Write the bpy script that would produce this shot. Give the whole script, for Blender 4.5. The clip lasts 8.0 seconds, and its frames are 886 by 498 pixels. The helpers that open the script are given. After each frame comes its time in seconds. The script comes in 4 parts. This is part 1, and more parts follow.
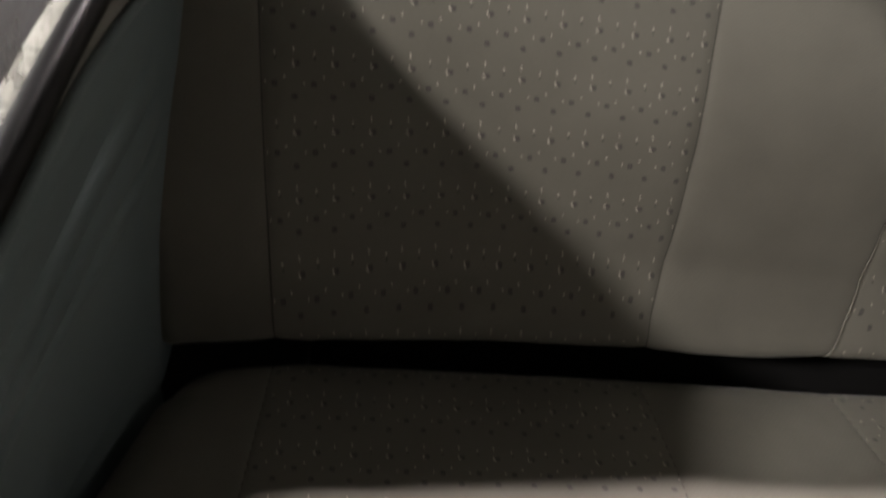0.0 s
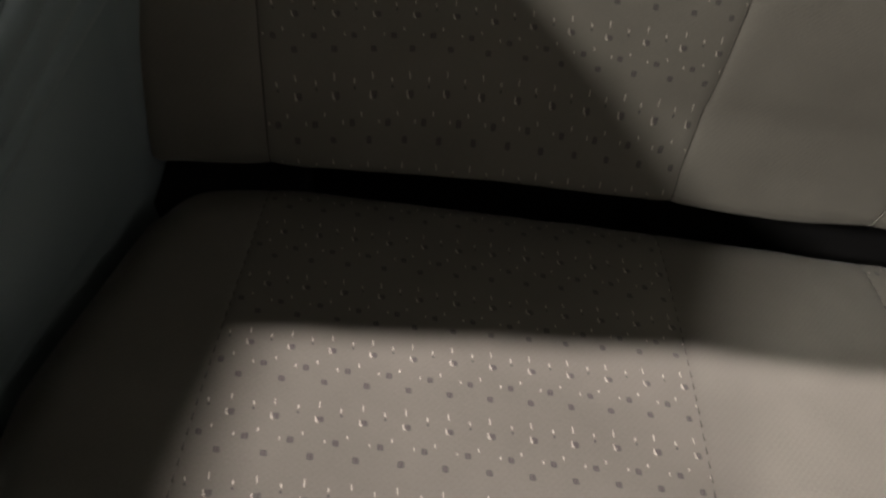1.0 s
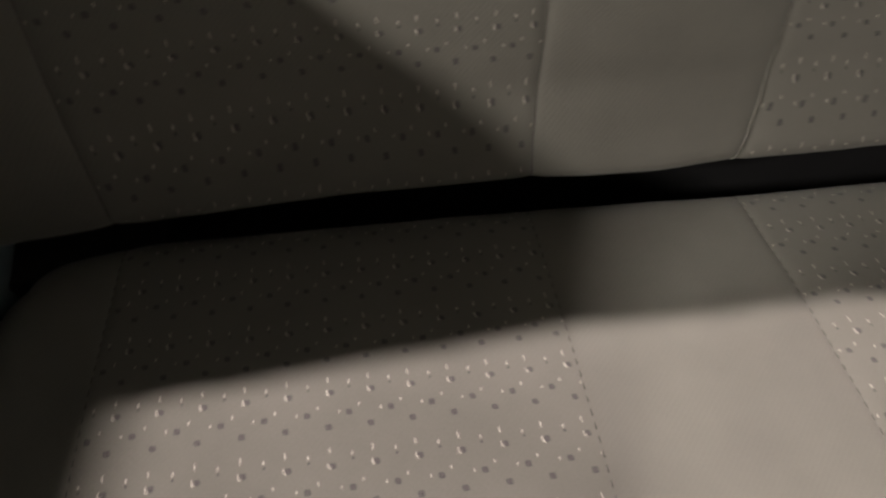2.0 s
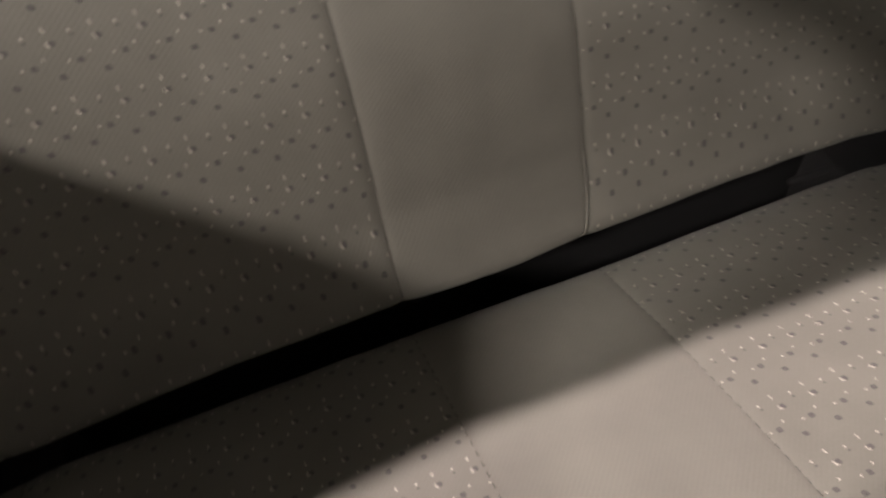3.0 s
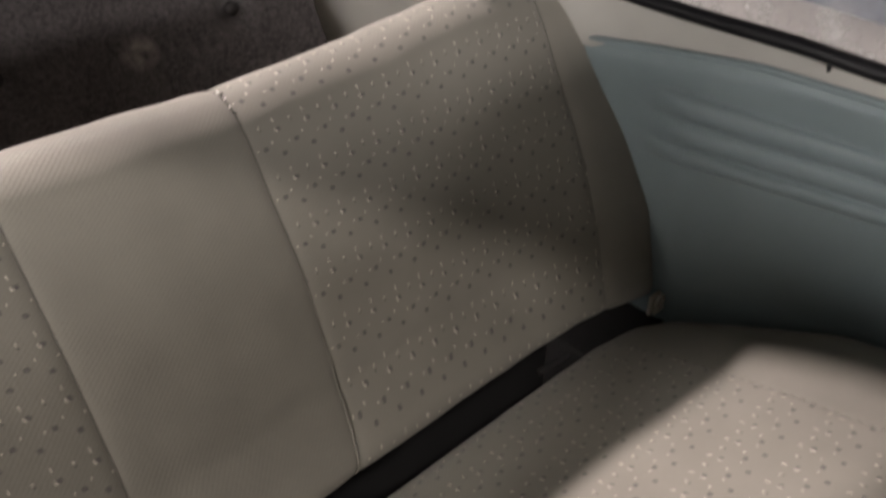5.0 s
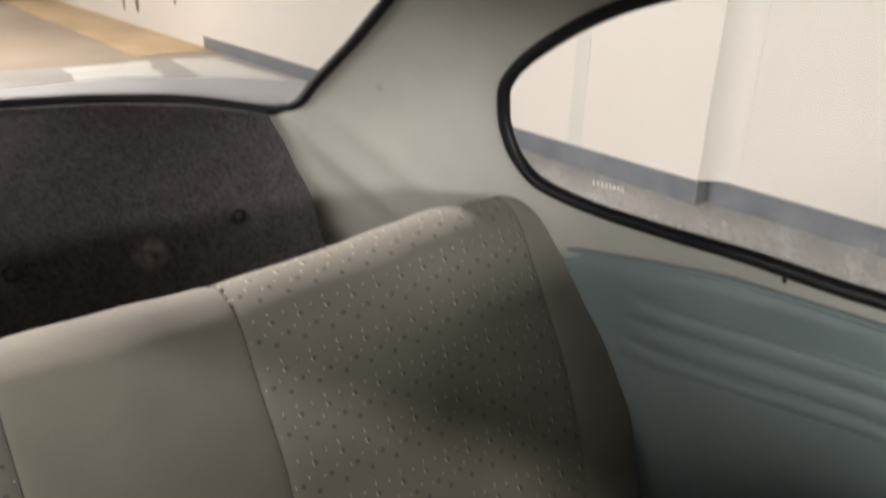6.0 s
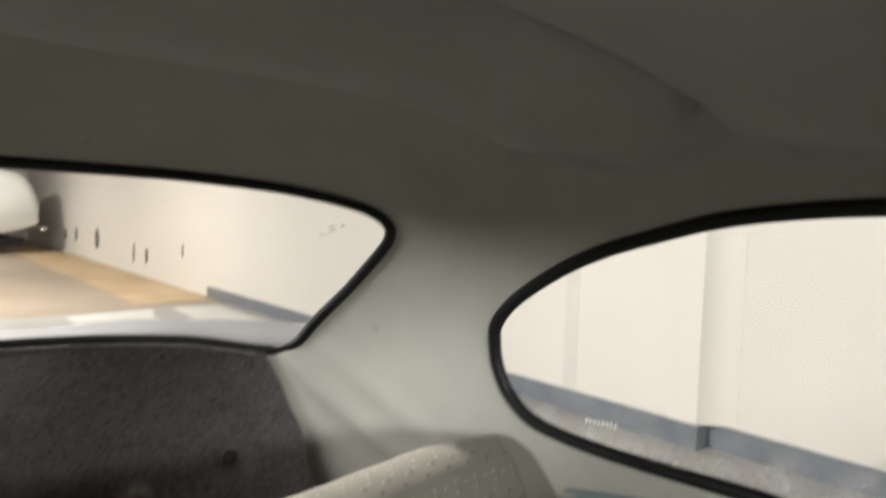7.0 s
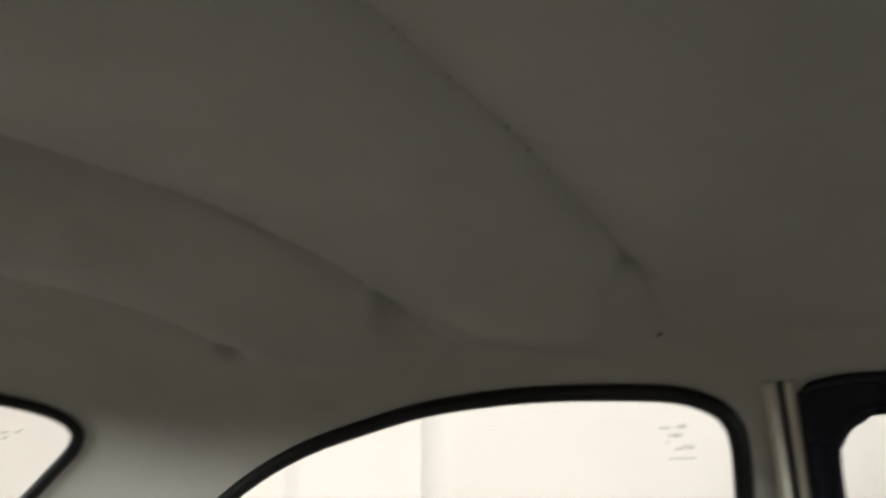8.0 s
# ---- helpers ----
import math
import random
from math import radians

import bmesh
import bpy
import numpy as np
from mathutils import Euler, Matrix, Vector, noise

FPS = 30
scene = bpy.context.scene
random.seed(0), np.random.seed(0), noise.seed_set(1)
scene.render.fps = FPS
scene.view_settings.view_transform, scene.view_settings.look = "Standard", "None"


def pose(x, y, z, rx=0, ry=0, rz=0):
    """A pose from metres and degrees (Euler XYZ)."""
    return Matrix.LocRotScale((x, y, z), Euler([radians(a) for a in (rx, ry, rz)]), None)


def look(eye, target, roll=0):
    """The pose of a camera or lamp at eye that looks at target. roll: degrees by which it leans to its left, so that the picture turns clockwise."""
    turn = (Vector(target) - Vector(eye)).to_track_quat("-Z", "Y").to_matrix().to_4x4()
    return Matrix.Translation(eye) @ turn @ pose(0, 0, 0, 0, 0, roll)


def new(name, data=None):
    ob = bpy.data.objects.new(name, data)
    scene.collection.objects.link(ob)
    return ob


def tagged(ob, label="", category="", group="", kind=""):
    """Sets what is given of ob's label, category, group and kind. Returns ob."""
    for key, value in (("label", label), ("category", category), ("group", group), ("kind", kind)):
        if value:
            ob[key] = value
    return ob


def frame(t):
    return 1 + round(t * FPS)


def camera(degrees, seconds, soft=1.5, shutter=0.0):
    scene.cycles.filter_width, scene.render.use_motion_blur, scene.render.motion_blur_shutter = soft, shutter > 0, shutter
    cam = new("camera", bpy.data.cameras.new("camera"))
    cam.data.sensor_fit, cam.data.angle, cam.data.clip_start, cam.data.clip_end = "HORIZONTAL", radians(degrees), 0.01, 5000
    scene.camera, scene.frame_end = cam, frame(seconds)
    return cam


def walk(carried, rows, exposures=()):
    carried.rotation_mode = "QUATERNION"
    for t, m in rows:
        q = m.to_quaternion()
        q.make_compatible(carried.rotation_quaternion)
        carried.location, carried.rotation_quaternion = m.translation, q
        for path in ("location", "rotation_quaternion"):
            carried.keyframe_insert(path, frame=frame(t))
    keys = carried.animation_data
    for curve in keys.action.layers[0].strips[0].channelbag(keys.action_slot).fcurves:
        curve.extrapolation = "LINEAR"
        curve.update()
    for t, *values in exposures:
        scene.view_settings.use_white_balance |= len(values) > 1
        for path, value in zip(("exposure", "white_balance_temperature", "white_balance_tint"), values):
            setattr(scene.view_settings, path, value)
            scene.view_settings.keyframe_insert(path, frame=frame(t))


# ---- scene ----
cam = camera(60.2, 8.0, soft=2.4, shutter=0.5)
PATH = [
    (0, (-0.4640, -0.4976, 1.0513), (-0.2757, 0.5283, -0.0267), 11.36),
    (0.5, (-0.4463, -0.4770, 1.0331), (-0.2938, 0.4003, -0.1739), 14.55),
    (1, (-0.4230, -0.4357, 1.0245), (-0.2849, 0.2858, -0.2833), 16.16),
    (1.5, (-0.3683, -0.4039, 1.0326), (-0.2311, 0.2495, -0.3106), 13.33),
    (1.7, (-0.3458, -0.3902, 1.0352), (-0.1883, 0.2561, -0.3093), 11.60),
    (2.8, (-0.2529, -0.4536, 1.0552), (0.0399, 0.4128, -0.1338), -1.42),
    (3, (-0.2439, -0.4524, 1.0624), (0.0870, 0.4236, -0.1094), -2.99),
    (3.5, (-0.2348, -0.4438, 1.0645), (0.2589, 0.4181, -0.0594), -4.14),
    (4, (-0.2328, -0.4353, 1.0725), (0.3948, 0.3901, -0.0114), -3.79),
    (4.2, (-0.2361, -0.4346, 1.0809), (0.4446, 0.3818, 0.0225), -3.31),
    (5.3, (-0.1951, -0.4919, 1.0903), (0.6737, 0.4634, 0.3271), 0.34),
    (5.5, (-0.2054, -0.4998, 1.0950), (0.6965, 0.4793, 0.4037), 0.25),
    (6, (-0.2229, -0.5195, 1.0938), (0.7256, 0.5302, 0.5954), 1.40),
    (6.5, (-0.2318, -0.5408, 1.0869), (0.7020, 0.6016, 0.8173), 1.64),
    (7, (-0.2394, -0.5428, 1.0870), (0.7649, 0.5711, 1.0587), 1.18),
    (7.5, (-0.2385, -0.5527, 1.0838), (0.9293, 0.3696, 1.2723), 0.02),
    (8, (-0.2457, -0.5689, 1.0810), (1.0499, 0.0990, 1.4350), -1.30),
]
walk(cam, [(t, look(e, g, r)) for t, e, g, r in PATH], exposures=[(0, -0.35, 6500, 11), (1.7, -0.35, 6500, 11), (3, -0.14, 6600, 15), (4.2, -0.14, 6600, 15), (5.5, -0.06, 6600, 14), (6, -0.27, 6600, 8), (6.5, -0.31, 6550, 8), (7, -0.13, 6450, 3), (7.5, -0.19, 6350, 4), (8, 0.09, 6350, 4)])

# ---- world and lamps ----
world = bpy.data.worlds.new("daylight")
scene.world = world
world.use_nodes = True
sky = world.node_tree.nodes.new("ShaderNodeTexSky")
sky.sky_type, sky.sun_disc, sky.sun_elevation, sky.sun_rotation = "NISHITA", False, radians(40), radians(30)
world.node_tree.links.new(sky.outputs[0], world.node_tree.nodes["Background"].inputs[0])
world.node_tree.nodes["Background"].inputs[1].default_value = 0.10

# the hall's floor falls against the car, which stands askew in it
HALL = Matrix.Translation((0.018, -0.047, -0.317)) @ Matrix.Rotation(radians(1.9), 4, "Z") @ Matrix.Rotation(radians(-1.15), 4, "Y") @ Matrix.Rotation(radians(2.3), 4, "X")
HALL_H = 3.45


def lamp(name, eye, size, power, colour=(1.0, 0.94, 0.88), size_y=None):
    data = bpy.data.lights.new(name, "AREA")
    data.energy, data.color, data.size = power, colour, size
    data.shape = "RECTANGLE" if size_y else "DISK"
    if size_y:
        data.size_y = size_y
    ob = new(name, data)
    ob.matrix_world = HALL @ Matrix.Translation(eye)
    return ob


LAMP_REAR = (-0.02, 2.55, 3.18)
LAMP_SIDE = (-3.30, -1.30, 3.24)
SOUTH_X0, SOUTH_X1, SOUTH_Z0, SOUTH_Z1 = -5.0, -2.0, 1.85, 2.95
BAND_X, BAND_Z0, BAND_Z1 = -7.0, 1.9, 3.1
BANDS = ((-2.9, -1.1, 170), (1.2, 3.8, 450))
# unseen tubes, added to brighten the far hall and the rear liner
FILL_TUBES = ((1.2, 10.0, 520, (1.0, 0.90, 0.84)), (1.2, 16.0, 520, (1.0, 0.90, 0.84)), (-3.5, 1.35, 200, (1.0, 0.94, 0.88)))
lamp("ceiling_lamp_light", LAMP_REAR, 0.24, 385, (1.0, 0.89, 0.87))
lamp("ceiling_lamp_light", LAMP_SIDE, 0.40, 250)
for tx, ty, power, tint in FILL_TUBES:
    lamp("fill_tube_light", (tx, ty, 3.26), 0.16, power, tint, 1.4)
# daylight added in two unseen openings assumed high in the west wall
for y0, y1, power in BANDS:
    band_light = lamp("assumed_daylight", (0, 0, 0), BAND_Z1 - BAND_Z0, power, (1.0, 0.97, 0.95), y1 - y0)
    band_light.matrix_world = HALL @ Matrix.Translation((BAND_X - 0.05, (y0 + y1) / 2, (BAND_Z0 + BAND_Z1) / 2)) @ Matrix.Rotation(radians(-90), 4, "Y")
# daylight added in an unseen opening assumed high in the south wall
south_light = lamp("assumed_daylight", (0, 0, 0), SOUTH_X1 - SOUTH_X0, 860, (1.0, 0.97, 0.95), SOUTH_Z1 - SOUTH_Z0)
south_light.matrix_world = HALL @ Matrix.Translation(((SOUTH_X0 + SOUTH_X1) / 2, -9.05, (SOUTH_Z0 + SOUTH_Z1) / 2)) @ Matrix.Rotation(radians(90), 4, "X")


# ---- materials ----
def material(name):
    m = bpy.data.materials.new(name)
    m.use_nodes = True
    return m, m.node_tree, m.node_tree.nodes["Principled BSDF"]


def wire(nt, a, b):
    nt.links.new(a, b)


def calc(nt, op, a, b=None, c=None):
    n = nt.nodes.new("ShaderNodeMath")
    n.operation = op
    for i, v in enumerate((a, b, c)):
        if v is None:
            continue
        if isinstance(v, (int, float)):
            n.inputs[i].default_value = v
        else:
            wire(nt, v, n.inputs[i])
    return n.outputs[0]


def blend(nt, fac, a, b, mode="MIX"):
    n = nt.nodes.new("ShaderNodeMix")
    n.data_type, n.blend_type = "RGBA", mode
    for sock, v in ((n.inputs[0], fac), (n.inputs[6], a), (n.inputs[7], b)):
        if isinstance(v, (int, float)):
            sock.default_value = v
        elif isinstance(v, tuple):
            sock.default_value = (*v, 1)
        else:
            wire(nt, v, sock)
    return n.outputs[2]


def noise_at(nt, coord, scale, detail=3.0, rough=0.55):
    n = nt.nodes.new("ShaderNodeTexNoise")
    n.inputs["Scale"].default_value, n.inputs["Detail"].default_value, n.inputs["Roughness"].default_value = scale, detail, rough
    wire(nt, coord, n.inputs["Vector"])
    return n.outputs["Fac"]


def ramp(nt, fac, lo, hi):
    n = nt.nodes.new("ShaderNodeMapRange")
    n.inputs["From Min"].default_value, n.inputs["From Max"].default_value = lo, hi
    wire(nt, fac, n.inputs["Value"])
    return n.outputs["Result"]


def bump(nt, bsdf, height, strength, distance):
    n = nt.nodes.new("ShaderNodeBump")
    n.inputs["Strength"].default_value, n.inputs["Distance"].default_value = strength, distance
    wire(nt, height, n.inputs["Height"])
    wire(nt, n.outputs[0], bsdf.inputs["Normal"])


def coords(nt, kind="Object"):
    return nt.nodes.new("ShaderNodeTexCoord").outputs[kind]


def surface(name, dark, light, rough=0.6, big=3.0, fine=120.0, relief=0.2, depth=0.002, metal=0.0, contrast=0.6):
    """A plain stuff with broad stains and fine grain."""
    m, nt, b = material(name)
    c = coords(nt)
    broad = ramp(nt, noise_at(nt, c, big, 5), 0.5 - 0.5 * contrast * 0.6, 0.5 + 0.5 * contrast * 0.6)
    grain = noise_at(nt, c, fine, 3)
    mix = calc(nt, "ADD", calc(nt, "MULTIPLY", broad, 0.7), calc(nt, "MULTIPLY", grain, 0.3))
    wire(nt, blend(nt, mix, dark, light), b.inputs["Base Color"])
    wire(nt, calc(nt, "ADD", calc(nt, "MULTIPLY", broad, 0.15), rough - 0.08), b.inputs["Roughness"])
    b.inputs["Metallic"].default_value = metal
    bump(nt, b, grain, relief, depth)
    return m


CELL_U, CELL_V = 0.0352, 0.0670


def seat_cloth(name, woven):
    """Grey-beige twill; woven adds the jacquard of light dashes and dark squares."""
    m, nt, b = material(name)
    uv = coords(nt, "UV")
    obj = coords(nt)
    sep = nt.nodes.new("ShaderNodeSeparateXYZ")
    wire(nt, uv, sep.inputs[0])
    u, v = sep.outputs[0], sep.outputs[1]
    twill = calc(nt, "SINE", calc(nt, "ADD", calc(nt, "MULTIPLY", u, 1050.0), calc(nt, "MULTIPLY", v, -1000.0)))
    twill = calc(nt, "ADD", calc(nt, "MULTIPLY", twill, 0.5), 0.5)
    rub = ramp(nt, noise_at(nt, obj, 14.0, 4, 0.6), 0.25, 0.7)
    twill = calc(nt, "MULTIPLY", twill, calc(nt, "ADD", 0.3, calc(nt, "MULTIPLY", rub, 0.7)))
    stain = ramp(nt, noise_at(nt, obj, 5.0, 5, 0.6), 0.3, 0.72)
    fuzz = noise_at(nt, obj, 420.0, 2)
    base = blend(nt, stain, (0.143, 0.136, 0.112), (0.199, 0.189, 0.158))
    base = blend(nt, calc(nt, "MULTIPLY", twill, 0.06 if woven else 0.13), base, (0.105, 0.095, 0.081))
    base = blend(nt, calc(nt, "MULTIPLY", fuzz, 0.25), base, (0.24, 0.226, 0.196))
    height = calc(nt, "ADD", calc(nt, "MULTIPLY", twill, 0.3 if woven else 0.35), calc(nt, "MULTIPLY", fuzz, 0.6))
    if woven:
        wob = noise_at(nt, obj, 60.0, 2)
        pu = calc(nt, "FRACT", calc(nt, "ADD", calc(nt, "DIVIDE", u, CELL_U), calc(nt, "MULTIPLY", wob, 0.06)))
        pv = calc(nt, "FRACT", calc(nt, "ADD", calc(nt, "DIVIDE", v, CELL_V), calc(nt, "MULTIPLY", wob, 0.04)))

        def mark(cu, cv, w, h, slant=0.14):
            """A small slanting stitch with soft ends; sizes in parts of the cell."""
            rise = calc(nt, "SUBTRACT", pv, cv)
            across = calc(nt, "ADD", calc(nt, "SUBTRACT", pu, cu), calc(nt, "MULTIPLY", rise, slant * CELL_V / CELL_U))
            far = calc(nt, "ADD", calc(nt, "POWER", calc(nt, "ABSOLUTE", calc(nt, "DIVIDE", across, w / 2)), 4.0), calc(nt, "POWER", calc(nt, "ABSOLUTE", calc(nt, "DIVIDE", rise, h / 2)), 4.0))
            soft = nt.nodes.new("ShaderNodeMapRange")
            soft.inputs["From Min"].default_value, soft.inputs["From Max"].default_value = 1.25, 0.65
            wire(nt, far, soft.inputs["Value"])
            return soft.outputs["Result"]

        def together(spots):
            out = mark(*spots[0])
            for s in spots[1:]:
                out = calc(nt, "MAXIMUM", out, mark(*s))
            return out

        lights = together(((0.300, 0.795, 0.024, 0.090), (0.275, 0.600, 0.027, 0.080), (0.318, 0.570, 0.020, 0.040), (0.82, 0.74, 0.030, 0.052), (0.56, 0.32, 0.026, 0.044), (0.05, 0.40, 0.028, 0.048)))
        darks = together(((0.380, 0.600, 0.150, 0.082), (0.805, 0.305, 0.155, 0.084), (0.305, 0.115, 0.155, 0.084), (0.84, 0.67, 0.06, 0.036)))
        slots = ramp(nt, calc(nt, "SINE", calc(nt, "MULTIPLY", pv, 2 * math.pi * 36)), -0.6, 0.4)
        halves = ramp(nt, calc(nt, "SINE", calc(nt, "MULTIPLY", pu, 2 * math.pi * 13.3)), -0.9, 0.1)
        darks = calc(nt, "MULTIPLY", darks, calc(nt, "ADD", 0.54, calc(nt, "MULTIPLY", calc(nt, "MULTIPLY", slots, halves), 0.5)))
        darks = calc(nt, "MULTIPLY", darks, calc(nt, "ADD", 0.55, calc(nt, "MULTIPLY", fuzz, 0.6)))
        worn = ramp(nt, noise_at(nt, obj, 45.0, 2), 0.30, 0.55)
        base = blend(nt, darks, base, (0.045, 0.044, 0.046))
        base = blend(nt, calc(nt, "MULTIPLY", lights, calc(nt, "ADD", 0.6, calc(nt, "MULTIPLY", worn, 0.35))), base, (0.69, 0.635, 0.525))
        height = calc(nt, "ADD", height, calc(nt, "MULTIPLY", lights, 0.15))
    wire(nt, base, b.inputs["Base Color"])
    b.inputs["Roughness"].default_value = 0.78
    b.inputs["Specular IOR Level"].default_value = 0.35
    b.inputs["Sheen Weight"].default_value = 0.12
    bump(nt, b, height, 0.35, 0.0008)
    return m


def glass_pane(name):
    """Clear pane: sees through, glosses by Fresnel, with dust specks near its lower edge."""
    m, nt, b = material(name)
    out = nt.nodes["Material Output"]
    nt.nodes.remove(b)
    c = coords(nt)
    clear = nt.nodes.new("ShaderNodeBsdfTransparent")
    clear.inputs[0].default_value = (0.95, 0.97, 0.95, 1)
    gloss = nt.nodes.new("ShaderNodeBsdfGlossy")
    gloss.inputs["Roughness"].default_value = 0.02
    facing = nt.nodes.new("ShaderNodeLayerWeight")
    facing.inputs[0].default_value = 0.5
    fres = calc(nt, "ADD", 0.035, calc(nt, "MULTIPLY", calc(nt, "POWER", facing.outputs["Facing"], 5.0), 0.9))
    dust = nt.nodes.new("ShaderNodeBsdfDiffuse")
    dust.inputs[0].default_value = (0.58, 0.57, 0.55, 1)
    specks = ramp(nt, noise_at(nt, c, 110.0, 4, 0.7), 0.58, 0.68)
    film = ramp(nt, noise_at(nt, c, 26.0, 5, 0.65), 0.46, 0.66)
    sep = nt.nodes.new("ShaderNodeSeparateXYZ")
    wire(nt, c, sep.inputs[0])
    low = nt.nodes.new("ShaderNodeMapRange")
    low.inputs["From Min"].default_value, low.inputs["From Max"].default_value = 0.875, 0.81
    wire(nt, sep.outputs[2], low.inputs["Value"])
    amount = calc(nt, "MULTIPLY", low.outputs[0], calc(nt, "ADD", calc(nt, "MULTIPLY", specks, 0.25), calc(nt, "MULTIPLY", film, 0.55)))
    one = nt.nodes.new("ShaderNodeMixShader")
    wire(nt, fres, one.inputs[0]), wire(nt, clear.outputs[0], one.inputs[1]), wire(nt, gloss.outputs[0], one.inputs[2])
    two = nt.nodes.new("ShaderNodeMixShader")
    wire(nt, amount, two.inputs[0]), wire(nt, one.outputs[0], two.inputs[1]), wire(nt, dust.outputs[0], two.inputs[2])
    wire(nt, two.outputs[0], out.inputs[0])
    return m


def headliner_cloth():
    m, nt, b = material("headliner_vinyl")
    c = coords(nt)
    stain = ramp(nt, noise_at(nt, c, 4.0, 6, 0.6), 0.3, 0.7)
    fine = noise_at(nt, c, 350.0, 2)
    spots = calc(nt, "GREATER_THAN", noise_at(nt, c, 24.0, 2, 0.4), 0.79)
    col = blend(nt, stain, (0.298, 0.290, 0.262), (0.363, 0.354, 0.322))
    col = blend(nt, calc(nt, "MULTIPLY", spots, 0.35), col, (0.16, 0.13, 0.10))
    scuff = nt.nodes.new("ShaderNodeVectorMath")
    scuff.operation = "DISTANCE"
    scuff.inputs[1].default_value = (0.473, 0.402, 0.938)
    wire(nt, c, scuff.inputs[0])
    near = nt.nodes.new("ShaderNodeMapRange")
    near.inputs["From Min"].default_value, near.inputs["From Max"].default_value = 0.009, 0.003
    wire(nt, scuff.outputs["Value"], near.inputs["Value"])
    col = blend(nt, calc(nt, "MULTIPLY", near.outputs[0], calc(nt, "MULTIPLY", noise_at(nt, c, 160.0, 2), 0.9)), col, (0.12, 0.09, 0.07))
    wire(nt, col, b.inputs["Base Color"])
    b.inputs["Roughness"].default_value = 0.62
    bump(nt, b, calc(nt, "ADD", fine, calc(nt, "MULTIPLY", noise_at(nt, c, 22.0, 3), 2.0)), 0.18, 0.0015)
    return m


def carpet_pile():
    m, nt, b = material("charcoal_carpet")
    c = coords(nt)
    pile = noise_at(nt, c, 150.0, 5, 0.8)
    tuft = noise_at(nt, c, 34.0, 4, 0.7)
    flecks = ramp(nt, noise_at(nt, c, 230.0, 3, 0.6), 0.58, 0.70)
    dust = ramp(nt, noise_at(nt, c, 9.0, 6, 0.75), 0.48, 0.75)
    col = blend(nt, ramp(nt, pile, 0.32, 0.72), (0.006, 0.005, 0.005), (0.092, 0.079, 0.079))
    col = blend(nt, calc(nt, "MULTIPLY", flecks, 0.35), col, (0.19, 0.17, 0.16))
    col = blend(nt, calc(nt, "MULTIPLY", dust, 0.30), col, (0.11, 0.10, 0.095))
    wisps = ramp(nt, noise_at(nt, c, 46.0, 6, 0.75), 0.54, 0.70)
    col = blend(nt, calc(nt, "MULTIPLY", wisps, 0.40), col, (0.125, 0.110, 0.106))
    spot = nt.nodes.new("ShaderNodeVectorMath")
    spot.operation = "DISTANCE"
    spot.inputs[1].default_value = (0.178, 0.590, 0.691)
    wire(nt, c, spot.inputs[0])
    ring = nt.nodes.new("ShaderNodeMapRange")
    ring.inputs["From Min"].default_value, ring.inputs["From Max"].default_value = 0.030, 0.010
    wire(nt, spot.outputs["Value"], ring.inputs["Value"])
    col = blend(nt, calc(nt, "MULTIPLY", ring.outputs[0], calc(nt, "MULTIPLY", ramp(nt, tuft, 0.35, 0.7), 0.95)), col, (0.30, 0.265, 0.24))
    wire(nt, col, b.inputs["Base Color"])
    b.inputs["Roughness"].default_value = 0.95
    b.inputs["Sheen Weight"].default_value = 0.25
    bump(nt, b, calc(nt, "ADD", pile, tuft), 0.9, 0.004)
    return m


def floor_slabs():
    m, nt, b = material("worn_tan_floor")
    c = coords(nt)
    patch = ramp(nt, noise_at(nt, c, 0.35, 6, 0.6), 0.35, 0.65)
    dirt = ramp(nt, noise_at(nt, c, 2.2, 6, 0.65), 0.4, 0.75)
    col = blend(nt, patch, (0.225, 0.175, 0.135), (0.285, 0.235, 0.19))
    col = blend(nt, calc(nt, "MULTIPLY", dirt, 0.5), col, (0.20, 0.16, 0.13))
    wire(nt, col, b.inputs["Base Color"])
    b.inputs["Roughness"].default_value = 0.55
    bump(nt, b, noise_at(nt, c, 30.0, 5), 0.15, 0.004)
    return m


def faint_print():
    """Worn grey print that lets most light through."""
    m, nt, b = material("worn_glass_print")
    b.inputs["Base Color"].default_value = (0.30, 0.28, 0.24, 1)
    worn = ramp(nt, noise_at(nt, coords(nt), 350.0, 3), 0.3, 0.7)
    wire(nt, calc(nt, "MULTIPLY", worn, 0.55), b.inputs["Alpha"])
    return m


INK = faint_print()
CLOTH = seat_cloth("grey_beige_twill", False)
WOVEN = seat_cloth("grey_beige_jacquard", True)
GLASS = glass_pane("car_glass")
LINER = headliner_cloth()
CARPET = carpet_pile()
FLOOR = floor_slabs()
RUBBER = surface("black_rubber", (0.005, 0.005, 0.006), (0.010, 0.010, 0.011), 0.42, 8, 300, 0.1, 0.0006)
VINYL = surface("blue_grey_vinyl", (0.150, 0.190, 0.200), (0.195, 0.240, 0.248), 0.58, 6, 500, 0.3, 0.0006)
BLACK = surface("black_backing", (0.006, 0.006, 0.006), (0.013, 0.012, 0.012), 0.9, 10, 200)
DOOR_TRIM = surface("dark_navy_frame", (0.004, 0.0045, 0.009), (0.008, 0.0085, 0.014), 0.22, 8, 200, 0.05, 0.0005)
CREAM = surface("cream_paint", (0.50, 0.47, 0.40), (0.58, 0.55, 0.48), 0.4, 5, 150, 0.05, 0.0005)
STEEL = surface("worn_bright_steel", (0.42, 0.36, 0.30), (0.70, 0.64, 0.56), 0.35, 60, 300, 0.2, 0.0005, metal=0.8)
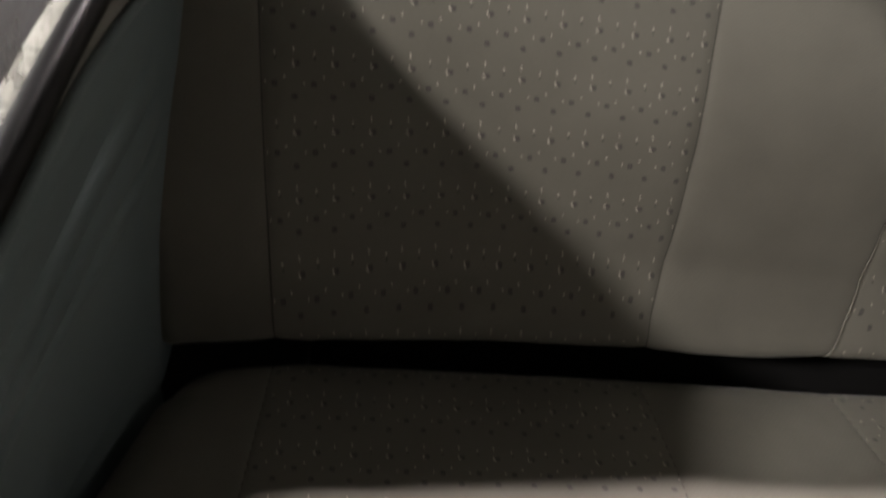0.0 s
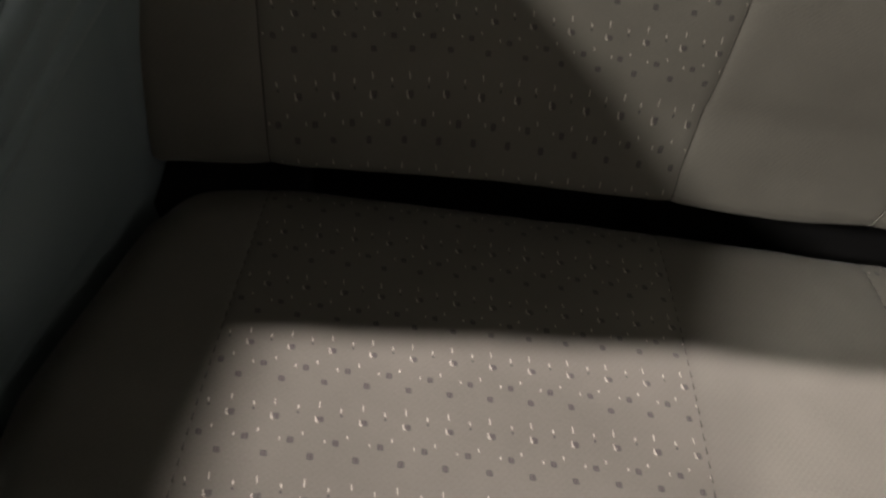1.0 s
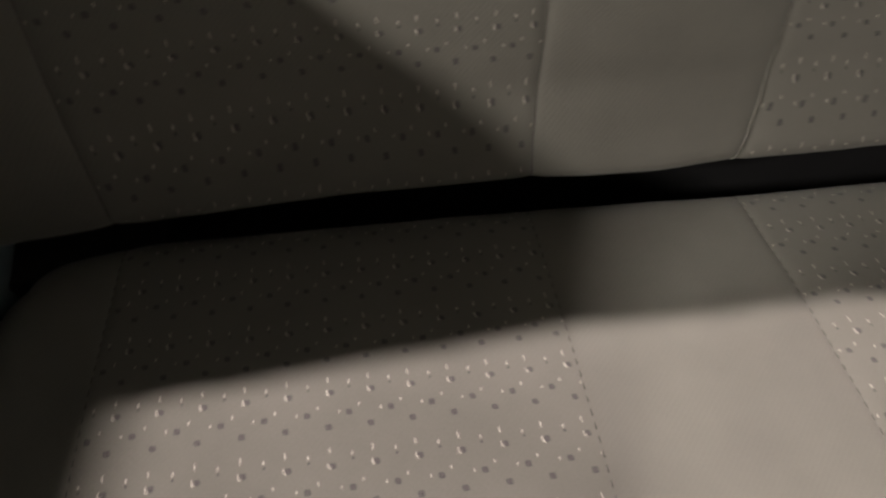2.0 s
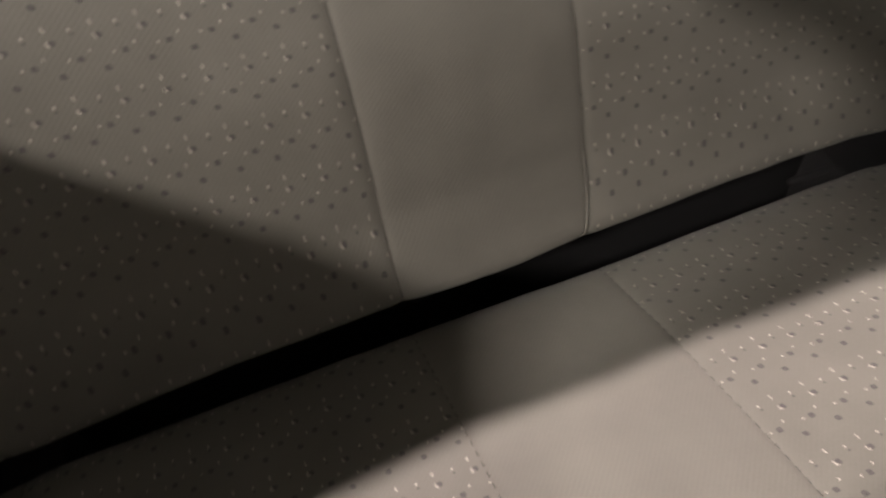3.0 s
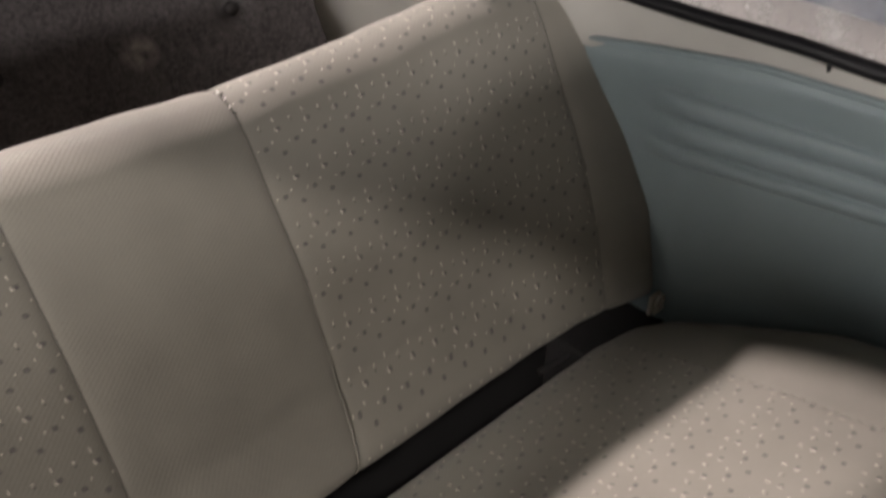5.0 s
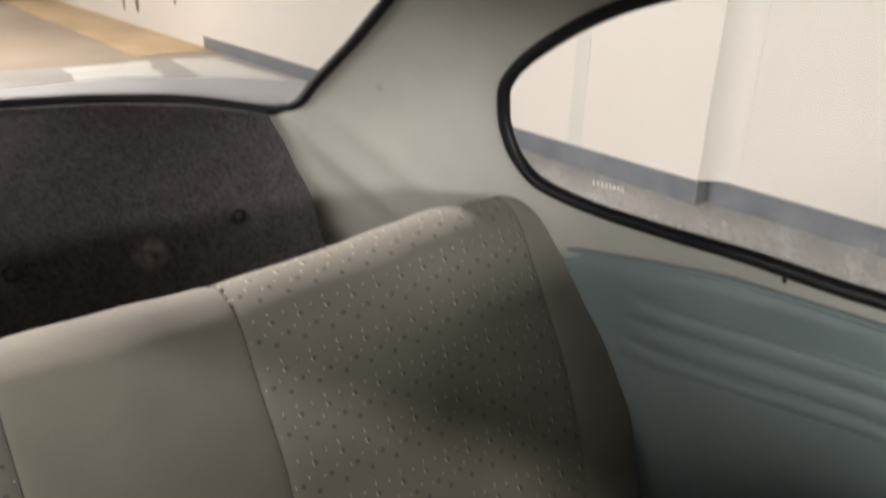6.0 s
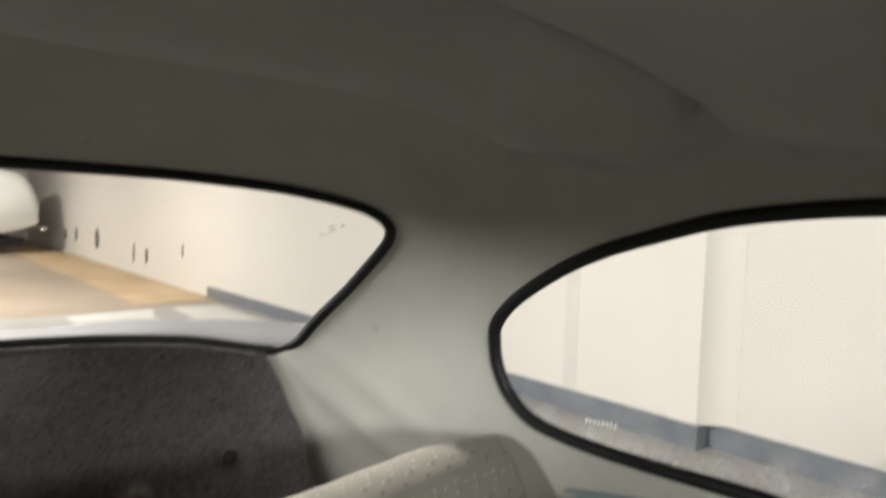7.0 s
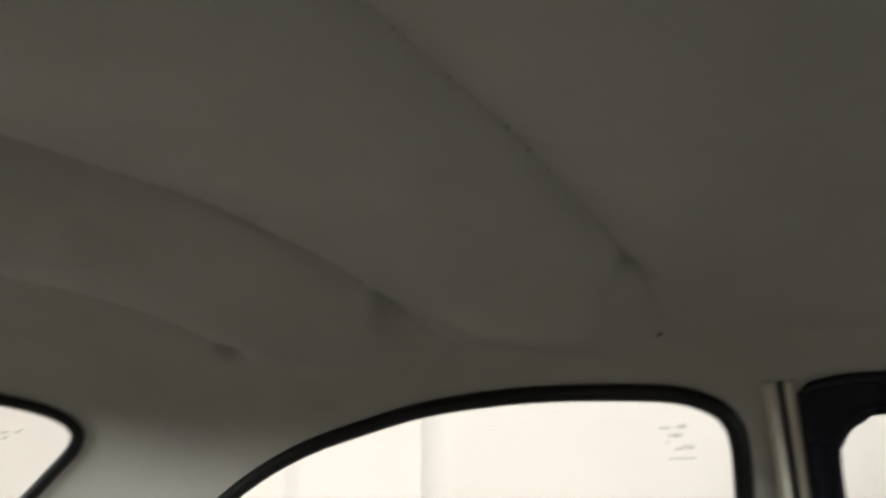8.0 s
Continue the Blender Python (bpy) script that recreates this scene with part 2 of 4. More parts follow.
THREAD = surface("pale_thread", (0.55, 0.52, 0.46), (0.7, 0.67, 0.6), 0.8, 50, 400)
STITCH = surface("dark_stitching", (0.055, 0.05, 0.043), (0.09, 0.082, 0.07), 0.8, 50, 400)
BODY_PAINT = surface("silver_grey_paint", (0.085, 0.086, 0.091), (0.12, 0.121, 0.125), 0.60, 2, 80, 0.03, 0.0005)
WALL_PAINT = surface("white_wall_paint", (0.485, 0.456, 0.430), (0.525, 0.496, 0.470), 0.6, 0.8, 5, 0.003, 0.001)
GREYER_PAINT = surface("grey_white_paint", (0.425, 0.405, 0.385), (0.485, 0.462, 0.44), 0.6, 2.5, 9, 0.003, 0.001)
BAND_PAINT = surface("blue_grey_skirting_paint", (0.085, 0.095, 0.115), (0.15, 0.16, 0.18), 0.45, 4, 30, 0.2, 0.003)
STRIP = surface("ochre_floor_edge", (0.30, 0.19, 0.10), (0.46, 0.36, 0.24), 0.6, 1.6, 30, 0.2, 0.004)
# unseen ceiling, kept dark grey to cut the light bounced onto the seats
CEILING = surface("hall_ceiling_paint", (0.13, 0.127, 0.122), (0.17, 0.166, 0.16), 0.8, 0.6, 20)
SOOT = surface("dark_wall_hole", (0.05, 0.045, 0.04), (0.10, 0.09, 0.08), 0.9, 6, 40)
WHITE_CAR = surface("white_car_paint", (0.70, 0.70, 0.69), (0.78, 0.78, 0.77), 0.22, 1.5, 60, 0.02, 0.0005)
TYRE = surface("tyre_rubber", (0.012, 0.012, 0.012), (0.03, 0.03, 0.03), 0.8, 6, 60)
WHITEWALL = surface("cream_whitewall", (0.62, 0.55, 0.42), (0.72, 0.66, 0.54), 0.5, 6, 60)
CHROME = surface("chrome", (0.6, 0.6, 0.6), (0.75, 0.75, 0.75), 0.15, 5, 60, 0.02, 0.0005, metal=1.0)
TAIL_RED = surface("dark_red_lens", (0.10, 0.008, 0.008), (0.16, 0.012, 0.01), 0.2, 6, 60)
PALE_INK = surface("pale_glass_print", (0.75, 0.74, 0.72), (0.85, 0.84, 0.82), 0.6, 60, 300)
PALE_FLOOR = surface("pale_grey_concrete", (0.22, 0.212, 0.207), (0.33, 0.32, 0.312), 0.5, 1.3, 25, 0.2, 0.004)
PALE_PATCH = surface("pale_grey_patch", (0.42, 0.41, 0.40), (0.52, 0.51, 0.50), 0.6, 2.0, 25, 0.2, 0.003)
BUTTON = surface("black_button_vinyl", (0.012, 0.011, 0.011), (0.030, 0.027, 0.027), 0.32, 60, 400, 0.4, 0.001)
CAR_FLOOR = surface("black_floor_mat", (0.015, 0.015, 0.015), (0.03, 0.03, 0.03), 0.85, 8, 150)

for dull in (RUBBER, DOOR_TRIM):
    dull.node_tree.nodes["Principled BSDF"].inputs["Specular IOR Level"].default_value = 0.22


# ---- mesh helpers ----
def part(name, bm, mat, parent=None, label="", smooth=True):
    me = bpy.data.meshes.new(name)
    bm.to_mesh(me)
    bm.free()
    me.materials.append(mat)
    for p in me.polygons:
        p.use_smooth = smooth
    ob = new(name, me)
    if parent:
        ob.parent = parent
    if label:
        ob["label"] = label
    return ob


def thing(name, label, category, group="", kind=""):
    return tagged(new(name), label, category, group, kind)


def patch(fn, us, vs, uvf=None, keep=None, flip=False):
    """A bmesh grid of fn(u, v) with UVs in metres; keep(u, v) leaves faces out."""
    bm = bmesh.new()
    lay = bm.loops.layers.uv.new("uv")
    rows = [[bm.verts.new(fn(u, v)) for u in us] for v in vs]
    for j in range(len(vs) - 1):
        for i in range(len(us) - 1):
            if keep and not keep((us[i] + us[i + 1]) / 2, (vs[j] + vs[j + 1]) / 2):
                continue
            quad = [(j, i), (j, i + 1), (j + 1, i + 1), (j + 1, i)]
            if flip:
                quad.reverse()
            f = bm.faces.new([rows[a][c] for a, c in quad])
            for loop, (a, c) in zip(f.loops, quad):
                loop[lay].uv = uvf(us[c], vs[a]) if uvf else (us[c], vs[a])
    for w in [w for w in bm.verts if not w.link_faces]:
        bm.verts.remove(w)
    return bm


def steps(a, b, n):
    return [a + (b - a) * i / n for i in range(n + 1)]


def tube(points, radius, sides=8, closed=False):
    """A round bar along points."""
    bm = bmesh.new()
    pts = [Vector(p) for p in points]
    n = len(pts)
    rings = []
    up = Vector((0.13, 0.21, 0.97)).normalized()
    for i, p in enumerate(pts):
        a = pts[(i - 1) % n] if closed or i else p
        b = pts[(i + 1) % n] if closed or i < n - 1 else p
        d = (b - a).normalized()
        side = d.cross(up)
        if side.length < 0.05:
            side = d.cross(Vector((1, 0, 0)))
        side.normalize()
        nor = side.cross(d)
        r = radius(i / n) if callable(radius) else radius
        rings.append([bm.verts.new(p + side * math.cos(2 * math.pi * k / sides) * r + nor * math.sin(2 * math.pi * k / sides) * r) for k in range(sides)])
    for i in range(n if closed else n - 1):
        for k in range(sides):
            q = rings[i], rings[(i + 1) % n]
            bm.faces.new((q[0][k], q[0][(k + 1) % sides], q[1][(k + 1) % sides], q[1][k]))
    if not closed:
        bm.faces.new(rings[0][::-1]), bm.faces.new(rings[-1])
    bmesh.ops.recalc_face_normals(bm, faces=bm.faces)
    return bm


def dashes(line, radius):
    """Short stitches along a line, every other step left out."""
    bm = bmesh.new()
    for p, q in zip(line[::2], line[1::2]):
        p, q = Vector(p), Vector(q)
        side = (q - p).cross(Vector((0.1, 0.2, 0.97))).normalized() * radius
        nor = side.cross(q - p).normalized() * radius
        ends = [[bm.verts.new(o + v) for v in (side, nor, -side, -nor)] for o in (p, q)]
        for i in range(4):
            bm.faces.new((ends[0][i], ends[0][(i + 1) % 4], ends[1][(i + 1) % 4], ends[1][i]))
        bm.faces.new(ends[0][::-1]), bm.faces.new(ends[1])
    bmesh.ops.recalc_face_normals(bm, faces=bm.faces)
    return bm


def box(x0, x1, y0, y1, z0, z1, bevel=0.0, seg=2, bm=None):
    bm = bm or bmesh.new()
    made = bmesh.ops.create_cube(bm, size=1.0)
    for v in made["verts"]:
        v.co = Vector((x0 + (v.co.x + 0.5) * (x1 - x0), y0 + (v.co.y + 0.5) * (y1 - y0), z0 + (v.co.z + 0.5) * (z1 - z0)))
    if bevel:
        edges = list({ed for v in made["verts"] for ed in v.link_edges})
        bmesh.ops.bevel(bm, geom=edges, offset=bevel, segments=seg, affect="EDGES", profile=0.5)
    return bm


def spline(pts, per=10, closed=False):
    """Catmull-Rom through pts."""
    out, n = [], len(pts)
    for i in range(n if closed else n - 1):
        g = [pts[(i + k) % n] if closed else pts[min(max(i + k, 0), n - 1)] for k in (-1, 0, 1, 2)]
        for s in range(per):
            t = s / per
            out.append(tuple(0.5 * (2 * b + (c - a) * t + (2 * a - 5 * b + 4 * c - d) * t * t + (3 * b - a - 3 * c + d) * t ** 3) for a, b, c, d in zip(*g)))
    if not closed:
        out.append(tuple(pts[-1]))
    return out


def inside(poly, x, y):
    hit = False
    for (ax, ay), (bx, by) in zip(poly, poly[1:] + poly[:1]):
        if (ay > y) != (by > y) and x < ax + (y - ay) * (bx - ax) / (by - ay):
            hit = not hit
    return hit


def inset_outline(outline, d):
    """The outline drawn in by d along its own normals."""
    n = len(outline)
    area = sum(a[0] * b[1] - b[0] * a[1] for a, b in zip(outline, outline[1:] + outline[:1]))
    s = 1 if area > 0 else -1
    out = []
    for i in range(n):
        ax, ay = outline[i - 1]
        bx, by = outline[(i + 1) % n]
        l = math.hypot(bx - ax, by - ay) or 1
        out.append((outline[i][0] - s * (by - ay) / l * d, outline[i][1] + s * (bx - ax) / l * d))
    return out


# ---- the cabin's inner shell ----
# height, half width, rear end of the plan outline at that height
SECTION = [(0.60, 0.642, 0.660), (0.74, 0.638, 0.660), (0.80, 0.628, 0.660), (0.93, 0.612, 0.630), (1.02, 0.590, 0.570), (1.10, 0.560, 0.485),
           (1.15, 0.530, 0.405), (1.19, 0.498, 0.338), (1.23, 0.450, 0.265), (1.27, 0.380, 0.180), (1.308, 0.270, 0.060), (1.3205, 0.191, 0.013),
           (1.3275, 0.127, -0.024), (1.3313, 0.070, -0.057), (1.333, 0.0, -0.099)]
TURN_Y, BEND, FRONT_Y = -0.10, 2.3, -1.45
LEVELS = spline(SECTION[:11], 15)[:-1] + spline(SECTION[10:], 6)
LEVEL_Z = np.array([s[0] for s in LEVELS])
LEVEL_A = np.array([max(s[1], 0.0) for s in LEVELS])
LEVEL_B = np.array([max(s[2], TURN_Y + 0.001) for s in LEVELS])


def half_width(z):
    return float(np.interp(z, LEVEL_Z, LEVEL_A))


def side_x(y, z):
    """The shell's half width at y, z."""
    b = float(np.interp(z, LEVEL_Z, LEVEL_B)) - TURN_Y
    s = min(max(0.0, y - TURN_Y) / b, 1.0)
    return half_width(z) * (1 - s ** BEND) ** (1 / BEND)


def rear_y(x, z):
    """Where the shell closes behind, at x, z."""
    b = float(np.interp(z, LEVEL_Z, LEVEL_B)) - TURN_Y
    s = min(abs(x) / max(half_width(z), 1e-4), 1.0)
    return TURN_Y + b * (1 - s ** BEND) ** (1 / BEND)


QUARTER = spline([(0.2325, 0.9290), (0.2235, 0.9615), (0.1835, 1.0000), (0.1140, 1.0425), (0.0440, 1.0725), (-0.035, 1.0945), (-0.123, 1.1130), (-0.217, 1.1225),
                  (-0.3018, 1.1248), (-0.4002, 1.1205), (-0.4405, 1.1111), (-0.4625, 1.0934), (-0.4687, 1.0602), (-0.461, 0.968), (-0.449, 0.848), (-0.436, 0.800),
                  (-0.405, 0.783), (-0.2436, 0.7823), (-0.1342, 0.7886), (-0.0222, 0.7904), (0.0704, 0.7963), (0.1376, 0.8068), (0.1865, 0.8237), (0.2175, 0.8565), (0.2315, 0.895)], 6, True)
REAR_HALF = [(0.0, 1.1572), (0.0849, 1.1568), (0.1673, 1.1545), (0.2789, 1.1456), (0.3552, 1.132), (0.4006, 1.1180), (0.4279, 1.1007), (0.4402, 1.081), (0.4413, 1.0546), (0.4315, 0.9992),
             (0.4094, 0.9402), (0.3972, 0.9133), (0.3768, 0.9016), (0.3464, 0.9007), (0.2534, 0.9156), (0.1314, 0.922), (0.0682, 0.9232), (0.0, 0.9234)]
REAR = spline(REAR_HALF + [(-x, z) for x, z in REAR_HALF[-2:0:-1]], 6, True)
DOOR_OUT = spline([(-0.531, 0.770), (-0.531, 0.90), (-0.5318, 1.0879), (-0.5347, 1.1084), (-0.5505, 1.1182), (-0.62, 1.122), (-0.90, 1.120), (-1.15, 1.070),
                   (-1.26, 0.97), (-1.30, 0.85), (-1.30, 0.775), (-1.10, 0.770), (-0.80, 0.770)], 8, True)
DOOR_IN = spline([(-0.554, 0.800), (-0.551, 0.90), (-0.549, 1.0392), (-0.5547, 1.0685), (-0.5744, 1.0891), (-0.62, 1.097), (-0.90, 1.092), (-1.13, 1.040),
                  (-1.225, 0.95), (-1.262, 0.86), (-1.262, 0.808), (-1.10, 0.800), (-0.80, 0.800)], 8, True)

BOWS = [(-1.0, 0.10), (-0.68, 0.12), (-0.343, 0.141), (0.005, 0.318), (0.21, 0.236)]
QUARTER_CUT, REAR_CUT, DOOR_CUT = inset_outline(QUARTER, -0.003), inset_outline(REAR, -0.003), inset_outline(DOOR_IN, -0.005)


def sag(x, y, z):
    """The headliner hangs between its bows and is creased along them."""
    high = min(max((z - 1.145) / 0.085, 0.0), 1.0)
    high = high * high * (3 - 2 * high)
    if high <= 0:
        return 0.0
    lines = [c - k * x * x * 2.2 for c, k in BOWS]
    for a, b in zip(lines, lines[1:]):
        if a <= y <= b:
            f = (y - a) / (b - a)
            return high * 0.052 * min(1.0, 2.0 * f ** 0.6 * (1 - f) ** 0.75)
    return 0.0


# where the bows end the liner is pinched in
PINCHES = ((0.443, -0.406, 1.226), (0.455, -0.138, 1.221), (0.465, 0.095, 1.180))


def pinch(x, y, z):
    if z < 1.12:
        return 0.0
    return sum(0.017 * math.exp(-((abs(x) - a) ** 2 + (y - c) ** 2 + (z - d) ** 2) / 0.014 ** 2) for a, c, d in PINCHES)


def carpet_half(z):
    return float(np.interp(z, (0.40, 0.68, 0.742, 0.79, 0.85, 0.895, 0.95), (0.42, 0.411, 0.407, 0.399, 0.376, 0.354, 0.33)))


def wrinkle(x, y, z):
    """Loose vinyl folds on the quarter behind the seat."""
    if y < 0.2 or z > 0.93 or abs(x) < carpet_half(z) + 0.004:
        return 0.0
    w = min((y - 0.2) / 0.12, 1.0) * min((0.93 - z) / 0.05, 1.0)
    run = abs(x) * 0.75 + z * 0.62
    folds = 0.0120 * math.exp(-((run - 0.848) / 0.016) ** 2) + 0.0070 * math.exp(-((run - 0.886) / 0.015) ** 2)
    return w * (folds + 0.003 * noise.noise((x * 11, y * 11, z * 6)))


def shell_point(q, w):
    """q runs round the plan from one front end by the rear to the other; w is the level's index."""
    i = min(int(w), len(LEVELS) - 2)
    f = w - i
    z, a, b = (LEVELS[i][k] * (1 - f) + LEVELS[i + 1][k] * f for k in range(3))
    a, b = max(a, 0.0), max(b, TURN_Y + 0.00001)
    side = 1 if q >= 0 else -1
    q = abs(q)                       # 0: the middle of the rear, 1: where the sides begin, 2: front
    if q <= 1:
        ang = q * math.pi / 2
        x = a * math.sin(ang) ** (2 / BEND)
        y = TURN_Y + (b - TURN_Y) * max(math.cos(ang), 0) ** (2 / BEND)
    else:
        x, y = a, TURN_Y + (FRONT_Y - TURN_Y) * (q - 1)
    out = Vector((x * 1.6, max(0, y - TURN_Y), 0.15)).normalized()
    p = Vector((x, y, z - sag(x, y, z))) - out * wrinkle(x, y, z)
    p += Vector((0.7, 0.0, 0.7)) * pinch(x, y, z)
    return (p.x * side, p.y, p.z)


def shell_open(q, w):
    x, y, z = shell_point(q, w)
    if y < 0.16 and z < 0.738 - 0.10 * max(0.0, y + 0.10):
        return False
    if not 0.77 < z < 1.18:
        return True
    if -0.49 < y < 0.27 and inside(QUARTER_CUT, y, z):
        return False
    if y > 0.3 and inside(REAR_CUT, x, z):
        return False
    if y < -0.5 and inside(DOOR_CUT, y, z):
        return False
    return True


qs = [-q for q in steps(2, 1, 250)[:-1]] + steps(-1, 1, 400) + steps(1, 2, 250)[1:]
ws = [i * 0.6 for i in range(int((len(LEVELS) - 1.01) / 0.6) + 1)] + [len(LEVELS) - 1]
bm = patch(shell_point, qs, ws, keep=shell_open)
bmesh.ops.remove_doubles(bm, verts=bm.verts, dist=3e-5)
liner = part("headliner", bm, LINER)
tagged(liner, "grey vinyl headliner with sewn bow seams over the cabin", "headliner", kind="structure")
thick = liner.modifiers.new("thickness", "SOLIDIFY")
thick.thickness, thick.offset = 0.02, -1.0


# seams along the bows
for k, (c, amount) in enumerate(BOWS):
    line = []
    for i in range(61):
        x = -0.37 + 0.74 * i / 60
        y = c - amount * x * x * 2.2
        lo, hi = 1.13, 1.3329
        for _ in range(30):
            mid = (lo + hi) / 2
            lo, hi = (mid, hi) if side_x(y, mid) > abs(x) else (lo, mid)
        line.append((x, y, lo))
    if k == 2:
        stitches = dashes([(x, y, z - 0.0012) for x, y, z in line if x > 0], 0.0009)
        seam = part("headliner_seam", stitches, STITCH)
        tagged(seam, "row of dark stitches along a headliner bow", "seam", "", "structure")


def ring_on_side(outline, sgn, inset=0.0):
    return [(sgn * (side_x(y, z) - inset), y, z) for y, z in outline]


def ring_on_rear(outline, inset=0.0):
    return [(x, rear_y(x, z) - inset, z) for x, z in outline]


def pane_mesh(outline, place):
    """A glass sheet filling an outline, as a fan of rings towards the middle."""
    cx = sum(p[0] for p in outline) / len(outline)
    cy = sum(p[1] for p in outline) / len(outline)
    bm = bmesh.new()
    rings = []
    for k in steps(1.0, 0.0, 12)[:-1]:
        rings.append([bm.verts.new(place(cx + (a - cx) * k, cy + (b - cy) * k)) for a, b in outline])
    n = len(outline)
    for r0, r1 in zip(rings, rings[1:]):
        for i in range(n):
            bm.faces.new((r0[i], r0[(i + 1) % n], r1[(i + 1) % n], r1[i]))
    mid = bm.verts.new(place(cx, cy))
    for i in range(n):
        bm.faces.new((rings[-1][i], rings[-1][(i + 1) % n], mid))
    bmesh.ops.recalc_face_normals(bm, faces=bm.faces)
    return bm


def pane(outline, place, parent, label):
    ob = part("pane", pane_mesh(outline, place), GLASS, parent, label)
    ob.visible_shadow = False
    return ob


def strip_ring(outer, inner):
    bm = bmesh.new()
    a = [bm.verts.new(p) for p in outer]
    b = [bm.verts.new(p) for p in inner]
    n = len(a)
    for i in range(n):
        bm.faces.new((a[i], a[(i + 1) % n], b[(i + 1) % n], b[i]))
    bmesh.ops.recalc_face_normals(bm, faces=bm.faces)
    return bm


def quarter_window(name, sgn):
    win = thing(name, "fixed rear quarter window in a black rubber seal", "car window", "quarter windows", "structure")
    low = [(y, z - 0.0035 * min(max((z - 1.0) / 0.09, 0.0), 1.0)) for y, z in QUARTER]
    part("seal", tube(ring_on_side(low, sgn, 0.001), 0.0098, 10, True), RUBBER, win, "glossy black rubber seal")
    pane(inset_outline(QUARTER, 0.004), lambda y, z: (sgn * (side_x(y, z) + 0.007), y, z), win, "clear glass, dusty along its lower edge")
    return win


window_right = quarter_window("window_1", 1)
nib_y, nib_z = -0.170, 0.778
nib_x = side_x(nib_y, nib_z) - 0.003
part("rubber_nib", tube([(nib_x, nib_y, nib_z), (nib_x - 0.002, nib_y - 0.002, nib_z - 0.008)], lambda f: 0.003 - 0.002 * f, 6), RUBBER, window_right, "small nib of rubber flash")
quarter_window("window_2", -1)
window_rear = thing("window_3", "curved rear window in a black rubber seal", "car window", kind="structure")
part("seal", tube(ring_on_rear(REAR, 0.001), 0.0088, 10, True), RUBBER, window_rear, "glossy black rubber seal")
pane(inset_outline(REAR, 0.004), lambda x, z: (x, rear_y(x, z) + 0.007, z), window_rear, "clear curved glass")

# printed marks on the panes: unreadable writing stands as bars
def bar_on(place, u0, v0, w, h, mat, parent):
    bm = bmesh.new()
    pts = [place(u0, v0), place(u0 + w, v0), place(u0 + w, v0 + h), place(u0, v0 + h)]
    bm.faces.new([bm.verts.new(p) for p in pts])
    return part("print_bar", bm, mat, parent)


def on_right(y, z):
    return (side_x(y, z) + 0.0045, y, z)


def on_rear(x, z):
    return (x, rear_y(x, z) + 0.0045, z)


for y, z, w, h in ((-0.405, 1.0810, 0.012, 0.003), (-0.420, 1.0815, 0.010, 0.004), (-0.414, 1.0730, 0.014, 0.004), (-0.400, 1.0670, 0.004, 0.002),
                   (-0.412, 1.0600, 0.007, 0.003), (-0.424, 1.0610, 0.011, 0.005), (-0.424, 1.0510, 0.026, 0.002)):
    bar_on(on_right, y, z, w, h, INK, window_right)
for k in range(8):
    bar_on(on_right, 0.100 - k * 0.0062, 0.832 - 0.0002 * k, 0.0036, 0.0065, PALE_INK, window_right)
for x, z, w, h in ((0.373, 1.094, 0.008, 0.003), (0.377, 1.088, 0.006, 0.003), (0.369, 1.082, 0.010, 0.002), (0.385, 1.095, 0.004, 0.004)):
    bar_on(on_rear, x, z, w, h, INK, window_rear)

# doors: dark frame, glass, and the bright edge strip on the pillar
for sgn, name in ((1, "door_1"), (-1, "door_2")):
    door = thing(name, "car door with a dark painted window frame", "car door", "doors", "structure")
    part("window_frame", strip_ring(ring_on_side(DOOR_OUT, sgn, 0.010), ring_on_side(DOOR_IN, sgn, 0.008)), DOOR_TRIM, door, "glossy dark navy frame")
    part("frame_edge", tube(ring_on_side(DOOR_IN, sgn, 0.004), 0.007, 8, True), DOOR_TRIM, door)
    part("frame_rim", tube(ring_on_side(DOOR_OUT, sgn, 0.005), 0.006, 8, True), DOOR_TRIM, door)
    pane(inset_outline(DOOR_IN, -0.002), lambda y, z, s=sgn: (s * (side_x(y, z) + 0.006), y, z), door, "clear glass")
    trim = thing("pillar_trim", "cream strip with a dark groove on the door pillar", "trim", "pillar trims", "structure")
    for y0, r, mat, nm in ((-0.503, 0.006, CREAM, "outer_strip"), (-0.5135, 0.0022, BLACK, "groove"), (-0.521, 0.005, CREAM, "inner_strip")):
        part(nm, tube([(sgn * (side_x(y0, z) - 0.002), y0, z) for z in steps(0.77, 1.122, 26)], r, 8), mat, trim)
screw = part("screw", tube([(side_x(-0.414, 1.172) - 0.001, -0.414, 1.172), (side_x(-0.414, 1.172) - 0.004, -0.414, 1.171)], 0.0024, 10), STITCH)
tagged(screw, "small dark trim screw in the headliner", "screw")

